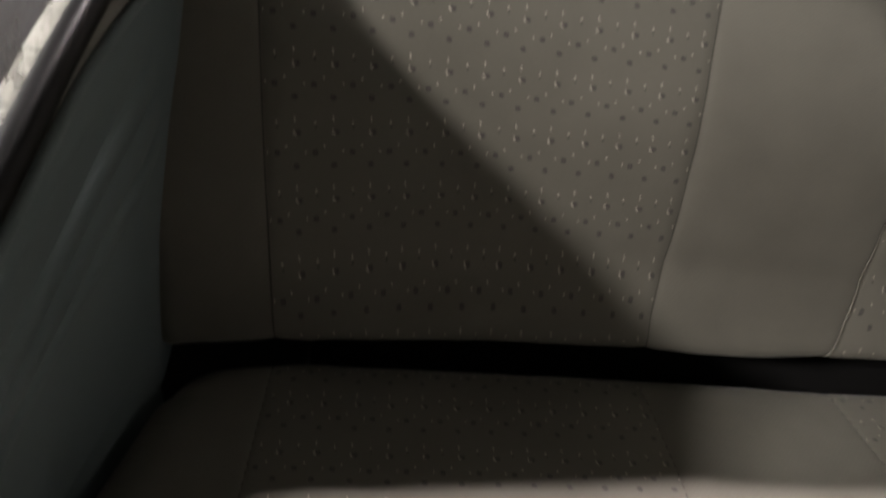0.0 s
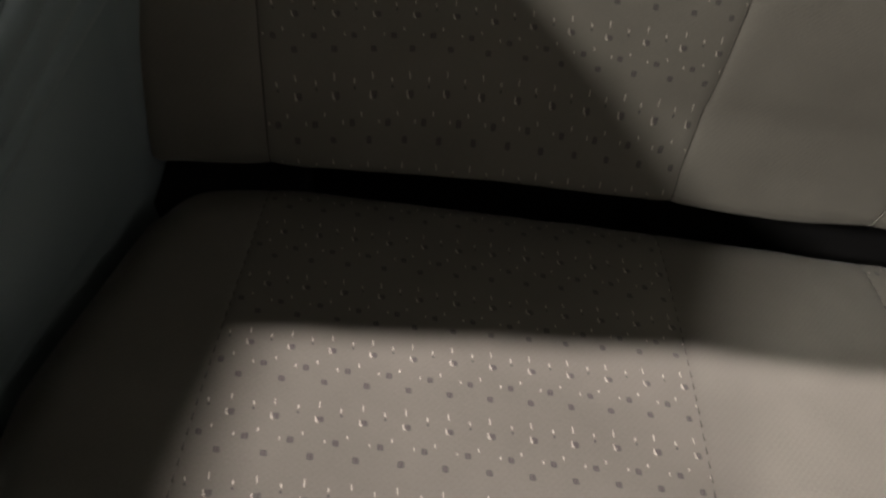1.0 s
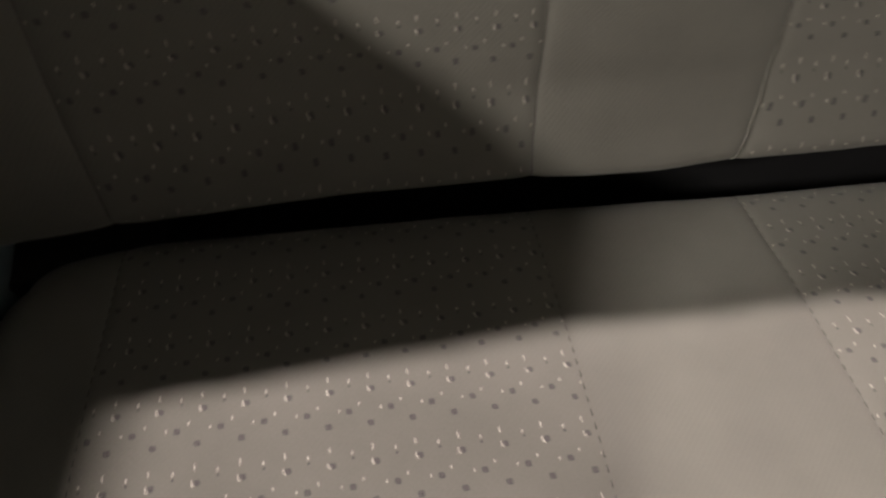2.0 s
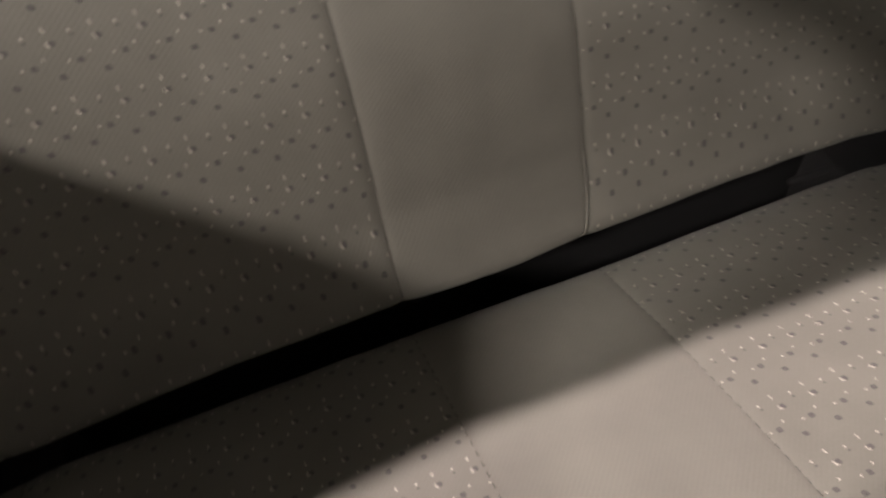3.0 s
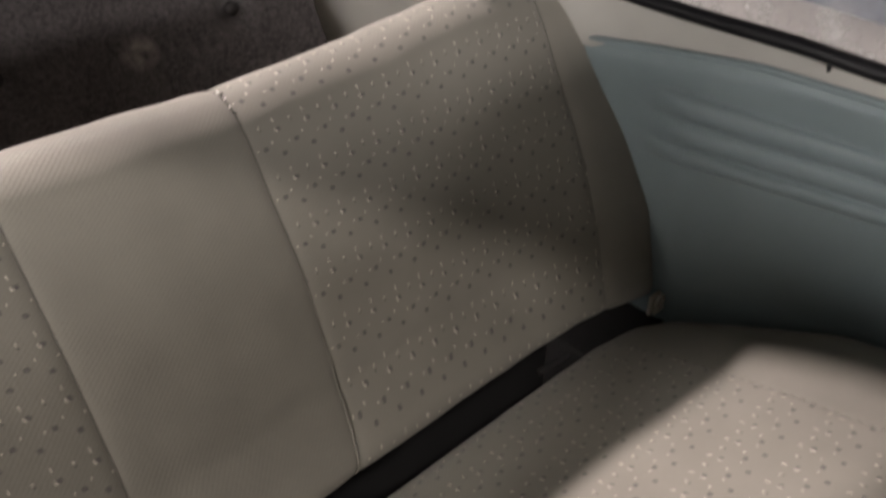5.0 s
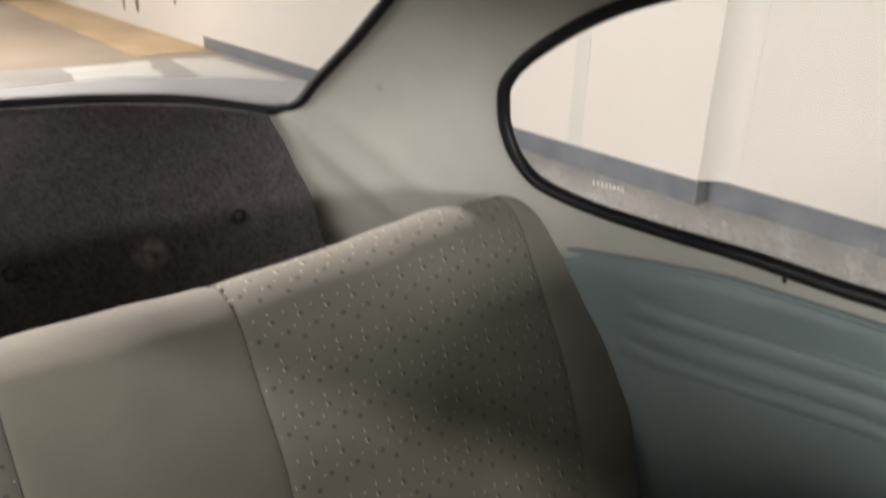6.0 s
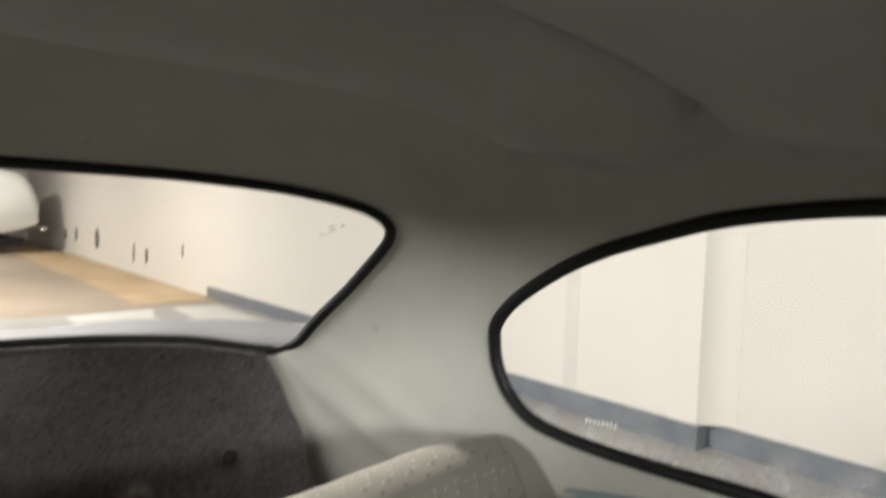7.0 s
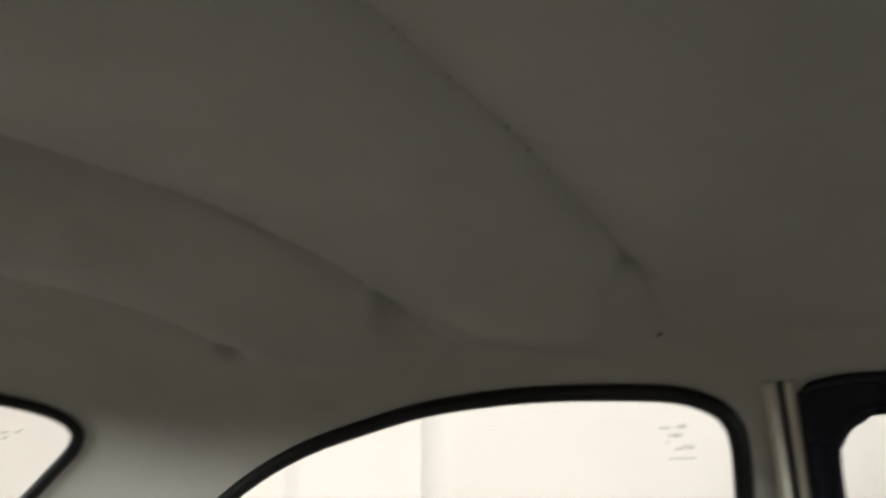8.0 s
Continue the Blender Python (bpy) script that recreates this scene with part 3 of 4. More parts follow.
# front wall with the windscreen, and the floor
def front_wall():
    bm = bmesh.new()
    out = [(x, z) for z, x in [(l[0], max(l[1], 0.0)) for l in LEVELS]]
    loop = [(-x, z) for x, z in out] + [(x, z) for x, z in out[::-1][1:]]
    loop = [(-0.66, 0.0)] + loop + [(0.66, 0.0)]
    # unseen opening, its upper and lower edges set to shape the front light
    hole = spline([(-0.50, 0.86), (-0.49, 1.03), (-0.44, 1.09), (0.0, 1.12), (0.44, 1.09), (0.49, 1.03), (0.50, 0.86), (0.0, 0.83)], 8, True)
    outer = [bm.verts.new((x, FRONT_Y, z)) for x, z in loop]
    inner = [bm.verts.new((x, FRONT_Y, z)) for x, z in hole]
    edges = [bm.edges.new((r[i], r[(i + 1) % len(r)])) for r in (outer, inner) for i in range(len(r))]
    bmesh.ops.triangle_fill(bm, use_beauty=True, use_dissolve=False, edges=edges)
    ext = bmesh.ops.extrude_face_region(bm, geom=list(bm.faces))
    bmesh.ops.translate(bm, verts=[v for v in ext["geom"] if isinstance(v, bmesh.types.BMVert)], vec=(0, -0.03, 0))
    bmesh.ops.recalc_face_normals(bm, faces=bm.faces)
    return bm, hole


bm, screen = front_wall()
tagged(part("wall_front", bm, CREAM, smooth=False), "painted front wall of the cabin round the windscreen", "wall", kind="structure")
windscreen = thing("window_4", "windscreen in a black rubber seal", "car window", kind="structure")
part("seal", tube([(x, FRONT_Y + 0.003, z) for x, z in screen], 0.011, 8, True), RUBBER, windscreen)
pane(screen, lambda x, z: (x, FRONT_Y - 0.01, z), windscreen, "clear glass")
tagged(part("floor", box(-0.90, 0.90, FRONT_Y - 0.03, 0.70, -0.03, 0.0, 0.004), CAR_FLOOR), "black rubber-matted car floor", "floor", kind="structure")


# ---- side trim panels ----
FLARE = {1: 0.44, -1: 0.24}


def panel_x(y, z, sgn):
    """The trim panel leans out to the wheel arches towards its foot and the front."""
    low = min(max((0.755 - z) / 0.365, 0.0), 1.2)
    out = min(max(-y - 0.02, 0.0), 0.24) * FLARE[sgn]
    top = side_x(min(y, 0.10), 0.755) - 0.010
    return top * (1 - min(low, 1)) + (0.648 + out) * min(low, 1) + max(0, low - 1) * 0.01


PLEATS = (0.692, 0.655, 0.619, 0.591)


def panel_top(y):
    return 0.750 - 0.10 * max(0.0, y + 0.10)


def side_panel(name, sgn):
    def fn(y, f):
        top = panel_top(y)
        z = 0.25 + (top - 0.25) * f
        puff = 0.0
        if y < 0.045:
            ends = min((0.045 - y) / 0.05, 1.0)
            for k, pz in enumerate(PLEATS):
                d = abs(z - pz)
                stop = 0.030 - 0.022 * k
                if y < stop:
                    puff -= 0.0016 * math.exp(-(d / 0.0045) ** 2) * min((stop - y) / 0.02, 1)
                if k < 3 and PLEATS[k + 1] < z < pz:
                    puff += 0.0100 * math.sin(math.pi * (pz - z) / (pz - PLEATS[k + 1])) ** 0.6 * min(ends, 1)
        roll = 0.007 * math.exp(-((1 - f) * (top - 0.25) / 0.012) ** 2) * -1.0
        x = panel_x(y, z, sgn) - puff * (1.0 if sgn > 0 else 0.4) - roll - 0.0010 * noise.noise((y * 6, z * 6, sgn))
        return (sgn * x, y, z)

    panel = thing(name, "blue-grey vinyl side trim panel with horizontal pleats", "trim panel", "side trim panels")
    us = steps(-0.56, 0.22, 110)
    part("cover", patch(fn, us, steps(0, 1, 250), flip=sgn < 0), VINYL, panel)
    edge = [fn(y, 1.0) for y in us]
    part("top_welt", tube([(x - sgn * 0.001, y, z + 0.001) for x, y, z in edge], 0.0045, 8), VINYL, panel, "rolled vinyl upper edge")
    # unseen slab in body paint, there to keep light out below the windows
    part("outer_block", box(min(sgn * 0.86, sgn * 0.885), max(sgn * 0.86, sgn * 0.885), -1.45, 0.66, 0.0, 0.62, 0.01), BODY_PAINT, panel, "unseen silver-grey slab that keeps light out beside the cabin")
    return panel


side_panel("side_trim_panel", 1)
side_panel("side_trim_panel", -1)
# front quarter below the door glass
for sgn in (1, -1):
    low_door = part("door_lower_panel", box(min(sgn * 0.655, sgn * 0.70), max(sgn * 0.655, sgn * 0.70), FRONT_Y, -0.565, 0.0, 0.772, 0.008), VINYL)
    tagged(low_door, "blue-grey vinyl lower door panel", "door panel", "lower door panels", "structure")

# ---- rear seat ----
BACK_PROFILE = spline([(0.120, 0.410), (0.060, 0.398), (0.024, 0.403), (0.013, 0.424), (0.030, 0.480), (0.064, 0.560), (0.104, 0.640), (0.150, 0.720),
                       (0.178, 0.772), (0.200, 0.800), (0.232, 0.812), (0.264, 0.802), (0.284, 0.772), (0.282, 0.70), (0.262, 0.56), (0.230, 0.44), (0.140, 0.410)], 9)
ARC = [0.0]
for a, b in zip(BACK_PROFILE, BACK_PROFILE[1:]):
    ARC.append(ARC[-1] + math.hypot(b[0] - a[0], b[1] - a[1]))
BACK_LEN = ARC[-1]


def back_at(s):
    y = float(np.interp(s, ARC, [p[0] for p in BACK_PROFILE]))
    z = float(np.interp(s, ARC, [p[1] for p in BACK_PROFILE]))
    y2 = float(np.interp(s + 0.004, ARC, [p[0] for p in BACK_PROFILE]))
    z2 = float(np.interp(s + 0.004, ARC, [p[1] for p in BACK_PROFILE]))
    y1 = float(np.interp(s - 0.004, ARC, [p[0] for p in BACK_PROFILE]))
    z1 = float(np.interp(s - 0.004, ARC, [p[1] for p in BACK_PROFILE]))
    l = math.hypot(y2 - y1, z2 - z1) or 1
    return y, z, -(z2 - z1) / l, (y2 - y1) / l


END_Z = (0.36, 0.40, 0.50, 0.60, 0.69, 0.76, 0.80, 0.83)
END_X = (0.660, 0.662, 0.661, 0.657, 0.652, 0.643, 0.632, 0.618)


def back_end(z):
    return float(np.interp(z, END_Z, END_X))


def back_seam(k, z):
    """The x of the k-th seam at a height."""
    h = (z - 0.39) / 0.42
    outer = 0.531 + 0.034 * h
    return (-back_end(z), -outer, -0.119, 0.119 - 3.5 * max(0.0, 0.475 - z) ** 2, outer, back_end(z))[k]


def seat_wave(x, z):
    return 0.0025 * noise.noise((x * 6, z * 7, 2.0)) + 0.0012 * noise.noise((x * 22, z * 20, 5.0))


def hollow(x, z):
    """The backrest is worn in along its middle and comes forward at its ends."""
    f = min(max((abs(x) - 0.34) / 0.28, 0.0), 1.0)
    f = f * f * (3 - 2 * f)
    middle = float(np.interp(z, (0.385, 0.405, 0.44, 0.48, 0.78), (-0.020, -0.012, 0.010, 0.0252, 0.0)))
    ends = float(np.interp(z, (0.385, 0.42, 0.525, 0.618, 0.78), (-0.022, -0.024, -0.018, -0.012, 0.0)))
    return middle * (1 - f) + ends * f


# how far the lower edge hangs below its mean
FOOT_X = (-0.62, -0.5, -0.3, 0.0, 0.1, 0.3, 0.45)
FOOT_DROP = (0.018, 0.033, 0.024, 0.030, 0.026, 0.018, 0.016)


def back_panel(k):
    def fn(f, s):
        y, z, ny, nz = back_at(s)
        a, b = back_seam(k, z), back_seam(k + 1, z)
        x = a + (b - a) * f
        wide = b - a
        edge = min(f * wide if k > 0 else 9, (1 - f) * wide if k < 4 else 9)
        lift = 0.0028 * (1 - math.exp(-max(edge, 0) / 0.008)) - 0.0025
        lift += 0.003 * math.sin(math.pi * f) if k in (1, 2, 3) else 0.0
        end = min(back_end(z) - abs(x), 0.05) if k in (0, 4) else 0.05
        lift -= 0.020 * (1 - min(max(end, 0) / 0.024, 1)) ** 2.2
        front = 1.0 if s < 0.7 * BACK_LEN else 0.4
        lift += seat_wave(x, z) * front
        drop = (0.030 * max(0.0, (abs(x) - 0.48) / 0.16) ** 1.5 + float(np.interp(x, FOOT_X, FOOT_DROP))) * min(max((0.50 - z) / 0.06, 0.0), 1.0)
        # the lower edge hangs down towards its ends
        dip = (0.020 + 0.030 * (1 - min(abs(x) / 0.45, 1.0) ** 2)) * min(max((z - 0.6) / 0.2, 0.0), 1.0)
        return (x, y + ny * lift + hollow(x, z) * front, z + nz * lift - drop - dip)

    n = max(10, int((back_seam(k + 1, 0.6) - back_seam(k, 0.6)) / 0.009))
    fs = sorted({min(max(f, 0), 1) for f in steps(0, 1, n) + [0.004, 0.01, 0.02, 0.03, 0.97, 0.98, 0.99, 0.996]})

    def uvf(f, s):
        z = 0.6
        return (back_seam(k, z) + (back_seam(k + 1, z) - back_seam(k, z)) * f, s)

    return patch(fn, fs, steps(0, BACK_LEN, 120), uvf), fn


rear_bench = thing("rear_bench", "grey-beige cloth rear bench seat with four patterned inserts", "car seat")
bm = bmesh.new()
rings = []
for sgn, reach, k in ((-1, 0.040, 0.76), (-1, 0.09, 0.66), (1, 0.09, 0.66), (1, 0.040, 0.76)):
    rings.append([bm.verts.new((sgn * (back_end(z) - reach), 0.17 + (y - 0.17) * k, 0.59 + (z - 0.59) * k)) for y, z in BACK_PROFILE[4:-4]])
bm.faces.new(rings[0]), bm.faces.new(rings[-1][::-1])
for r0, r1 in zip(rings, rings[1:]):
    for i in range(len(r0)):
        q = (i + 1) % len(r0)
        bm.faces.new((r0[q], r0[i], r1[i], r1[q]))
backrest = part("backrest", bm, CLOTH, rear_bench, "backrest with its cloth ends folded in", smooth=False)
names = ("side_panel", "insert", "centre_panel", "insert", "side_panel")
for k in range(5):
    bm, fn = back_panel(k)
    woven = k in (1, 3)
    part(names[k], bm, WOVEN if woven else CLOTH, backrest, "jacquard cloth insert with light dashes and dark squares" if woven else "plain grey-beige twill")
    if k:
        line = [fn(0.0, s) for s in steps(BACK_LEN * 0.27 if k == 4 else 0.02, BACK_LEN * 0.62, 90)]
        part("seam", tube(line, 0.0009, 5), STITCH, backrest, "dark stitched seam")
# raised, shiny welt where the centre meets the insert near the foot
_, fold_fn = back_panel(3)
part("welt", tube([Vector(fold_fn(0.0, s)) + Vector((-0.001, -0.002, 0.001)) for s in steps(0.075, 0.24, 30)], lambda f: 0.0004 + 0.0009 * math.sin(math.pi * min(1, f * 1.1)), 6), CLOTH, backrest, "shiny worn welt")
# frayed stitching on top of two seams
rng = random.Random(4)
for k, (s0, s1) in ((2, (0.558, 0.583)), (3, (0.546, 0.584))):
    _, fn = back_panel(k)
    for i in range(5):
        p = Vector(fn(0.002, s0 + (s1 - s0) * i / 4))
        d = Vector((rng.uniform(-0.003, 0.003), -0.0015, rng.uniform(-0.002, 0.003)))
        part("loose_thread", tube([p, p + d * 0.6 + Vector((0, -0.002, 0.002)), p + d + Vector((0, -0.001, 0.001))], 0.0012, 5), THREAD if i % 3 else STITCH, backrest)


def cushion_end(y, sgn):
    return panel_x(min(y, 0.0), 0.40, sgn) - 0.008


CUSH_PROFILE = spline([(0.010, 0.220), (0.004, 0.285), (-0.005, 0.322), (-0.026, 0.343), (-0.10, 0.367), (-0.20, 0.394), (-0.32, 0.421), (-0.42, 0.436), (-0.475, 0.428),
                       (-0.500, 0.390), (-0.505, 0.28), (-0.500, 0.12)], 9)
CARC = [0.0]
for a, b in zip(CUSH_PROFILE, CUSH_PROFILE[1:]):
    CARC.append(CARC[-1] + math.hypot(b[0] - a[0], b[1] - a[1]))


def cush_seam(k, y):
    f = min(max(-y, 0), 0.5)
    return (-cushion_end(y, -1), -0.534 - 0.05 * f, -0.118 - 0.011 * f, 0.118 + 0.011 * f, 0.534 + 0.05 * f, cushion_end(y, 1))[k]


def cushion_panel(k):
    def fn(f, s):
        y = float(np.interp(s, CARC, [p[0] for p in CUSH_PROFILE]))
        z = float(np.interp(s, CARC, [p[1] for p in CUSH_PROFILE]))
        a, b = cush_seam(k, y), cush_seam(k + 1, y)
        x = a + (b - a) * f
        wide = b - a
        edge = min(f * wide if k > 0 else 9, (1 - f) * wide if k < 4 else 9)
        lift = 0.0018 * (1 - math.exp(-max(edge, 0) / 0.005)) - 0.0018
        end = min(cushion_end(y, 1) - x, x + cushion_end(y, -1), 0.06)
        lift -= 0.035 * (1 - max(end, 0) / 0.06) ** 2.5
        lift += 1.2 * seat_wave(x + 3, y)
        y += 0.006 * min(max((0.10 - x) / 0.2, 0.0), 1.0) * min(max((y + 0.12) / 0.10, 0.0), 1.0)
        if abs(x) > 0.50 and y > -0.06:
            y -= 0.35 * (abs(x) - 0.50) ** 1.4 * min((y + 0.06) / 0.04, 1.0)
        return (x, y, z + lift)

    n = max(10, int((cush_seam(k + 1, -0.2) - cush_seam(k, -0.2)) / 0.009))
    fs = sorted({min(max(f, 0), 1) for f in steps(0, 1, n) + [0.004, 0.01, 0.02, 0.03, 0.97, 0.98, 0.99, 0.996]})
    return patch(fn, fs, steps(0, CARC[-1], 90), lambda f, s: (cush_seam(k, -0.2) + (cush_seam(k + 1, -0.2) - cush_seam(k, -0.2)) * f, 0.02 - s)), fn


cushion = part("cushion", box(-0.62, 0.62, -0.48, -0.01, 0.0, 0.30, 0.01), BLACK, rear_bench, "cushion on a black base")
for k in range(5):
    bm, fn = cushion_panel(k)
    woven = k in (1, 3)
    part(names[k], bm, WOVEN if woven else CLOTH, cushion, "jacquard cloth insert with light dashes and dark squares" if woven else "plain grey-beige twill")
    if k:
        part("seam", dashes([fn(0.0, s) for s in steps(0.03, CARC[-1] * 0.8, 110)], 0.0007), STITCH, cushion, "dark stitched seam")

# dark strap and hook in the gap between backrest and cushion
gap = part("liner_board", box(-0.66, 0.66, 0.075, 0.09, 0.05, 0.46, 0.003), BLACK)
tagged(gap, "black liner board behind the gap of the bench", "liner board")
# black blocks added so that both corners of the gap stay dark
felt = part("gap_filler", box(0.50, 0.69, -0.034, 0.07, 0.20, 0.318, 0.006), BLACK)
tagged(felt, "black felt-like block added to darken the corner of the bench gap", "felt pad", "felt pads")
felt = part("gap_filler", box(-0.70, -0.50, -0.030, 0.07, 0.20, 0.318, 0.006), BLACK)
tagged(felt, "black felt-like block added to darken the corner of the bench gap", "felt pad", "felt pads")
hook = thing("seat_hook", "bare worn steel backrest hook beside the trim panel", "hook")
part("bracket", box(0.624, 0.648, -0.024, -0.018, 0.338, 0.372, 0.001), STEEL, hook)
part("eye", tube([(0.636 + 0.009 * math.cos(a), -0.030, 0.364 + 0.009 * math.sin(a)) for a in steps(0, 2 * math.pi, 16)[:-1]], 0.0028, 6, True), STEEL, hook)
part("pin", tube([(0.622, -0.032, 0.350), (0.651, -0.028, 0.345)], 0.003, 8), STEEL, hook)
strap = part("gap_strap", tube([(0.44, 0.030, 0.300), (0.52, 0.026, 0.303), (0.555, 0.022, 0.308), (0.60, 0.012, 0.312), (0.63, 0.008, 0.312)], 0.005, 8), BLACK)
tagged(strap, "black webbing strap in the bench gap", "strap")


# ---- low-backed front seats ----
def cushion_block(x0, x1, y0, y1, z0, z1, soft, lean=0.0):
    bm = box(x0, x1, y0, y1, z0, z1, soft, 5)
    for v in bm.verts:
        v.co.y += lean * (v.co.z - z0)
        v.co += Vector((0, 0, 0)) + 0.003 * noise.noise_vector(v.co * 9)
    return bm


def front_seat(dx, fold, label):
    """fold: how far the back is tipped forward on its hinge, in degrees."""
    seat = thing("front_seat", label, "car seat", "front seats")
    hinge = Vector((0, -0.66, 0.36))
    tip = Matrix.Translation(hinge) @ Matrix.Rotation(radians(fold), 4, "X") @ Matrix.Translation(-hinge)

    def tipped(bm):
        bm.transform(Matrix.Translation((dx, 0, 0)) @ tip)
        return bm

    def level(bm):
        bm.transform(Matrix.Translation((dx, 0, 0)))
        return bm

    part("seat_pad", level(cushion_block(0.12, 0.58, -1.12, -0.66, 0.20, 0.36, 0.05)), CLOTH, seat)
    part("backrest", tipped(cushion_block(0.12, 0.58, -0.69, -0.58, 0.34, 0.79, 0.045, 0.12)), CLOTH, seat)
    part("seat_rail", level(box(0.16, 0.54, -1.08, -0.70, 0.0, 0.21, 0.02)), BLACK, seat)


front_seat(0.0, 0, "grey-brown cloth front seat with a low rounded back")
# unseen seat, added and folded to shape the light on the rear bench
front_seat(-0.70, 58, "unseen grey-brown cloth front seat, added and folded forward over its cushion")


# ---- carpeted luggage well behind the seat ----
BUTTONS = ((-0.321, 0.728), (-0.005, 0.688), (0.321, 0.728))


def carpet_fn(f, z):
    x = carpet_half(z) * f
    y = rear_y(x, max(z, 0.62)) - 0.012
    y -= 0.55 * max(0.0, 0.80 - z) ** 1.15
    y -= 0.012 * math.exp(-((z - 0.765) / 0.03) ** 2)
    for bx, bz in BUTTONS:
        y += 0.026 * math.exp(-((x - bx) ** 2 + (z - bz) ** 2) / 0.019 ** 2)
    y += 0.006 * noise.noise((x * 8, z * 8, 0.3)) + 0.003 * noise.noise((x * 30, z * 30, 0.7))
    top = rear_top(x)
    return (x, y, min(z, top))


def rear_top(x):
    zs = [p[1] for p in REAR_HALF[12:]]
    xs = [p[0] for p in REAR_HALF[12:]]
    return float(np.interp(abs(x), xs[::-1], zs[::-1])) - 0.004


carpet = thing("luggage_well_carpet", "dark charcoal carpet lining buttoned below the rear window", "carpet")
part("carpet_sheet", patch(carpet_fn, steps(-1, 1, 150), steps(0.36, 0.945, 100)), CARPET, carpet)
part("edge_binding", tube([Vector(carpet_fn(1.0, z)) + Vector((0.0, -0.003, 0)) for z in steps(0.5, 0.90, 40)], 0.002, 6), CARPET, carpet)
part("edge_binding", tube([Vector(carpet_fn(-1.0, z)) + Vector((0.0, -0.003, 0)) for z in steps(0.5, 0.90, 40)], 0.002, 6), CARPET, carpet)
for bx, bz in BUTTONS:
    p = Vector(carpet_fn(bx / carpet_half(bz), bz))
    bm = bmesh.new()
    bmesh.ops.create_uvsphere(bm, u_segments=16, v_segments=10, radius=0.0135)
    for v in bm.verts:
        v.co = Vector((v.co.x, v.co.y * 0.6, v.co.z)) + p + Vector((0, -0.004, 0))
    part("button", bm, BUTTON, carpet, "slightly shiny black covered button")

# unseen black boards, added to stop stray light behind the bench
for sgn in (1, -1):
    arch = part("luggage_side", box(min(sgn * 0.655, sgn * 0.69), max(sgn * 0.655, sgn * 0.69), 0.17, 0.69, 0.0, 0.64, 0.006), BLACK)
    tagged(arch, "unseen black board closing the luggage well's side against stray light", "lining", "luggage well sides", "structure")
tagged(part("luggage_back", box(-0.69, 0.69, 0.672, 0.70, 0.0, 0.70, 0.004), BLACK), "unseen black board closing the luggage well's back against stray light", "lining", kind="structure")

# ---- outer body behind the rear window ----
def tail_fn(x, s):
    xb = max(-0.66, min(0.66, x))
    base = rear_top(min(abs(xb), 0.374)) - 0.02 * max(0, abs(xb) - 0.37)
    y0 = rear_y(min(abs(xb) * 0.9, 0.58), 0.92)
    y = y0 + 0.012 + s
    z = base + 0.010 * min(s / 0.03, 1) + 0.030 * min(s / 0.16, 1) * min(max(abs(x) - 0.10, 0) / 0.25, 1) - 0.06 * s - 0.55 * max(0, s - 0.20) ** 1.4 - 0.10 * max(0, abs(x) - 0.4) * s
    return (x, y, z)


tail = part("rear_cowl", patch(tail_fn, steps(-0.62, 0.62, 50), steps(0.0, 0.85, 40)), BODY_PAINT)
tagged(tail, "silver-grey painted cowl below the rear window", "car body", kind="structure")


# ---- the hall outside ----
def in_hall(ob):
    ob.matrix_world = HALL
    return ob


WALL_K, WALL_X, WALL_END = 0.10, 3.80, 22.4


def wall_x(y):
    return WALL_X + WALL_K * y


tagged(in_hall(part("ground", box(-9, 9, -9, 22.6, -0.12, 0.0), FLOOR, smooth=False)), "worn tan concrete hall floor with patches", "floor", kind="structure")


def slanted(y0, y1, off0, off1, z0, z1):
    """A slab along the slanting side wall; off: distance from its inner face into the room."""
    bm = bmesh.new()
    vs = []
    for z in (z0, z1):
        for y, o in ((y0, off0), (y1, off0), (y1, off1), (y0, off1)):
            vs.append(bm.verts.new((wall_x(y) - o, y, z)))
    for f in ((3, 2, 1, 0), (4, 5, 6, 7), (0, 1, 5, 4), (1, 2, 6, 5), (2, 3, 7, 6), (3, 0, 4, 7)):
        bm.faces.new([vs[i] for i in f])
    bmesh.ops.recalc_face_normals(bm, faces=bm.faces)
    return bm


STEP = 1.72
for name, y0, y1, off in (("wall_east", STEP, WALL_END, 0.0), ("wall_east_recess", -9, STEP, -0.13)):
    tagged(in_hall(part(name, slanted(y0, y1, off - 0.3, off, 0.0, HALL_H), WALL_PAINT, smooth=False)), "white painted hall wall with faint stains", "wall", kind="structure")
# flat upright strip, coloured slightly greyer than the wall around it
tagged(in_hall(part("trim", slanted(2.67, 2.79, -0.02, 0.003, 0.152, HALL_H), GREYER_PAINT, smooth=False)), "slightly greyer flat strip up the white wall", "trim", kind="structure")
for y0, y1, off in ((-8.9, STEP - 0.02, -0.13), (STEP - 0.016, 9.4, 0.0)):
    sk = in_hall(part("skirting", slanted(y0, y1, off - 0.01, off + 0.014, 0.0, 0.15), BAND_PAINT, smooth=False))
    tagged(sk, "scuffed blue-grey painted skirting along the wall", "skirting", "skirtings", "structure")
sk = in_hall(part("skirting", slanted(STEP - 0.016, STEP, -0.13, 0.0, 0.0, 0.15), BAND_PAINT, smooth=False))
tagged(sk, "scuffed blue-grey skirting round the wall step", "skirting", "skirtings", "structure")
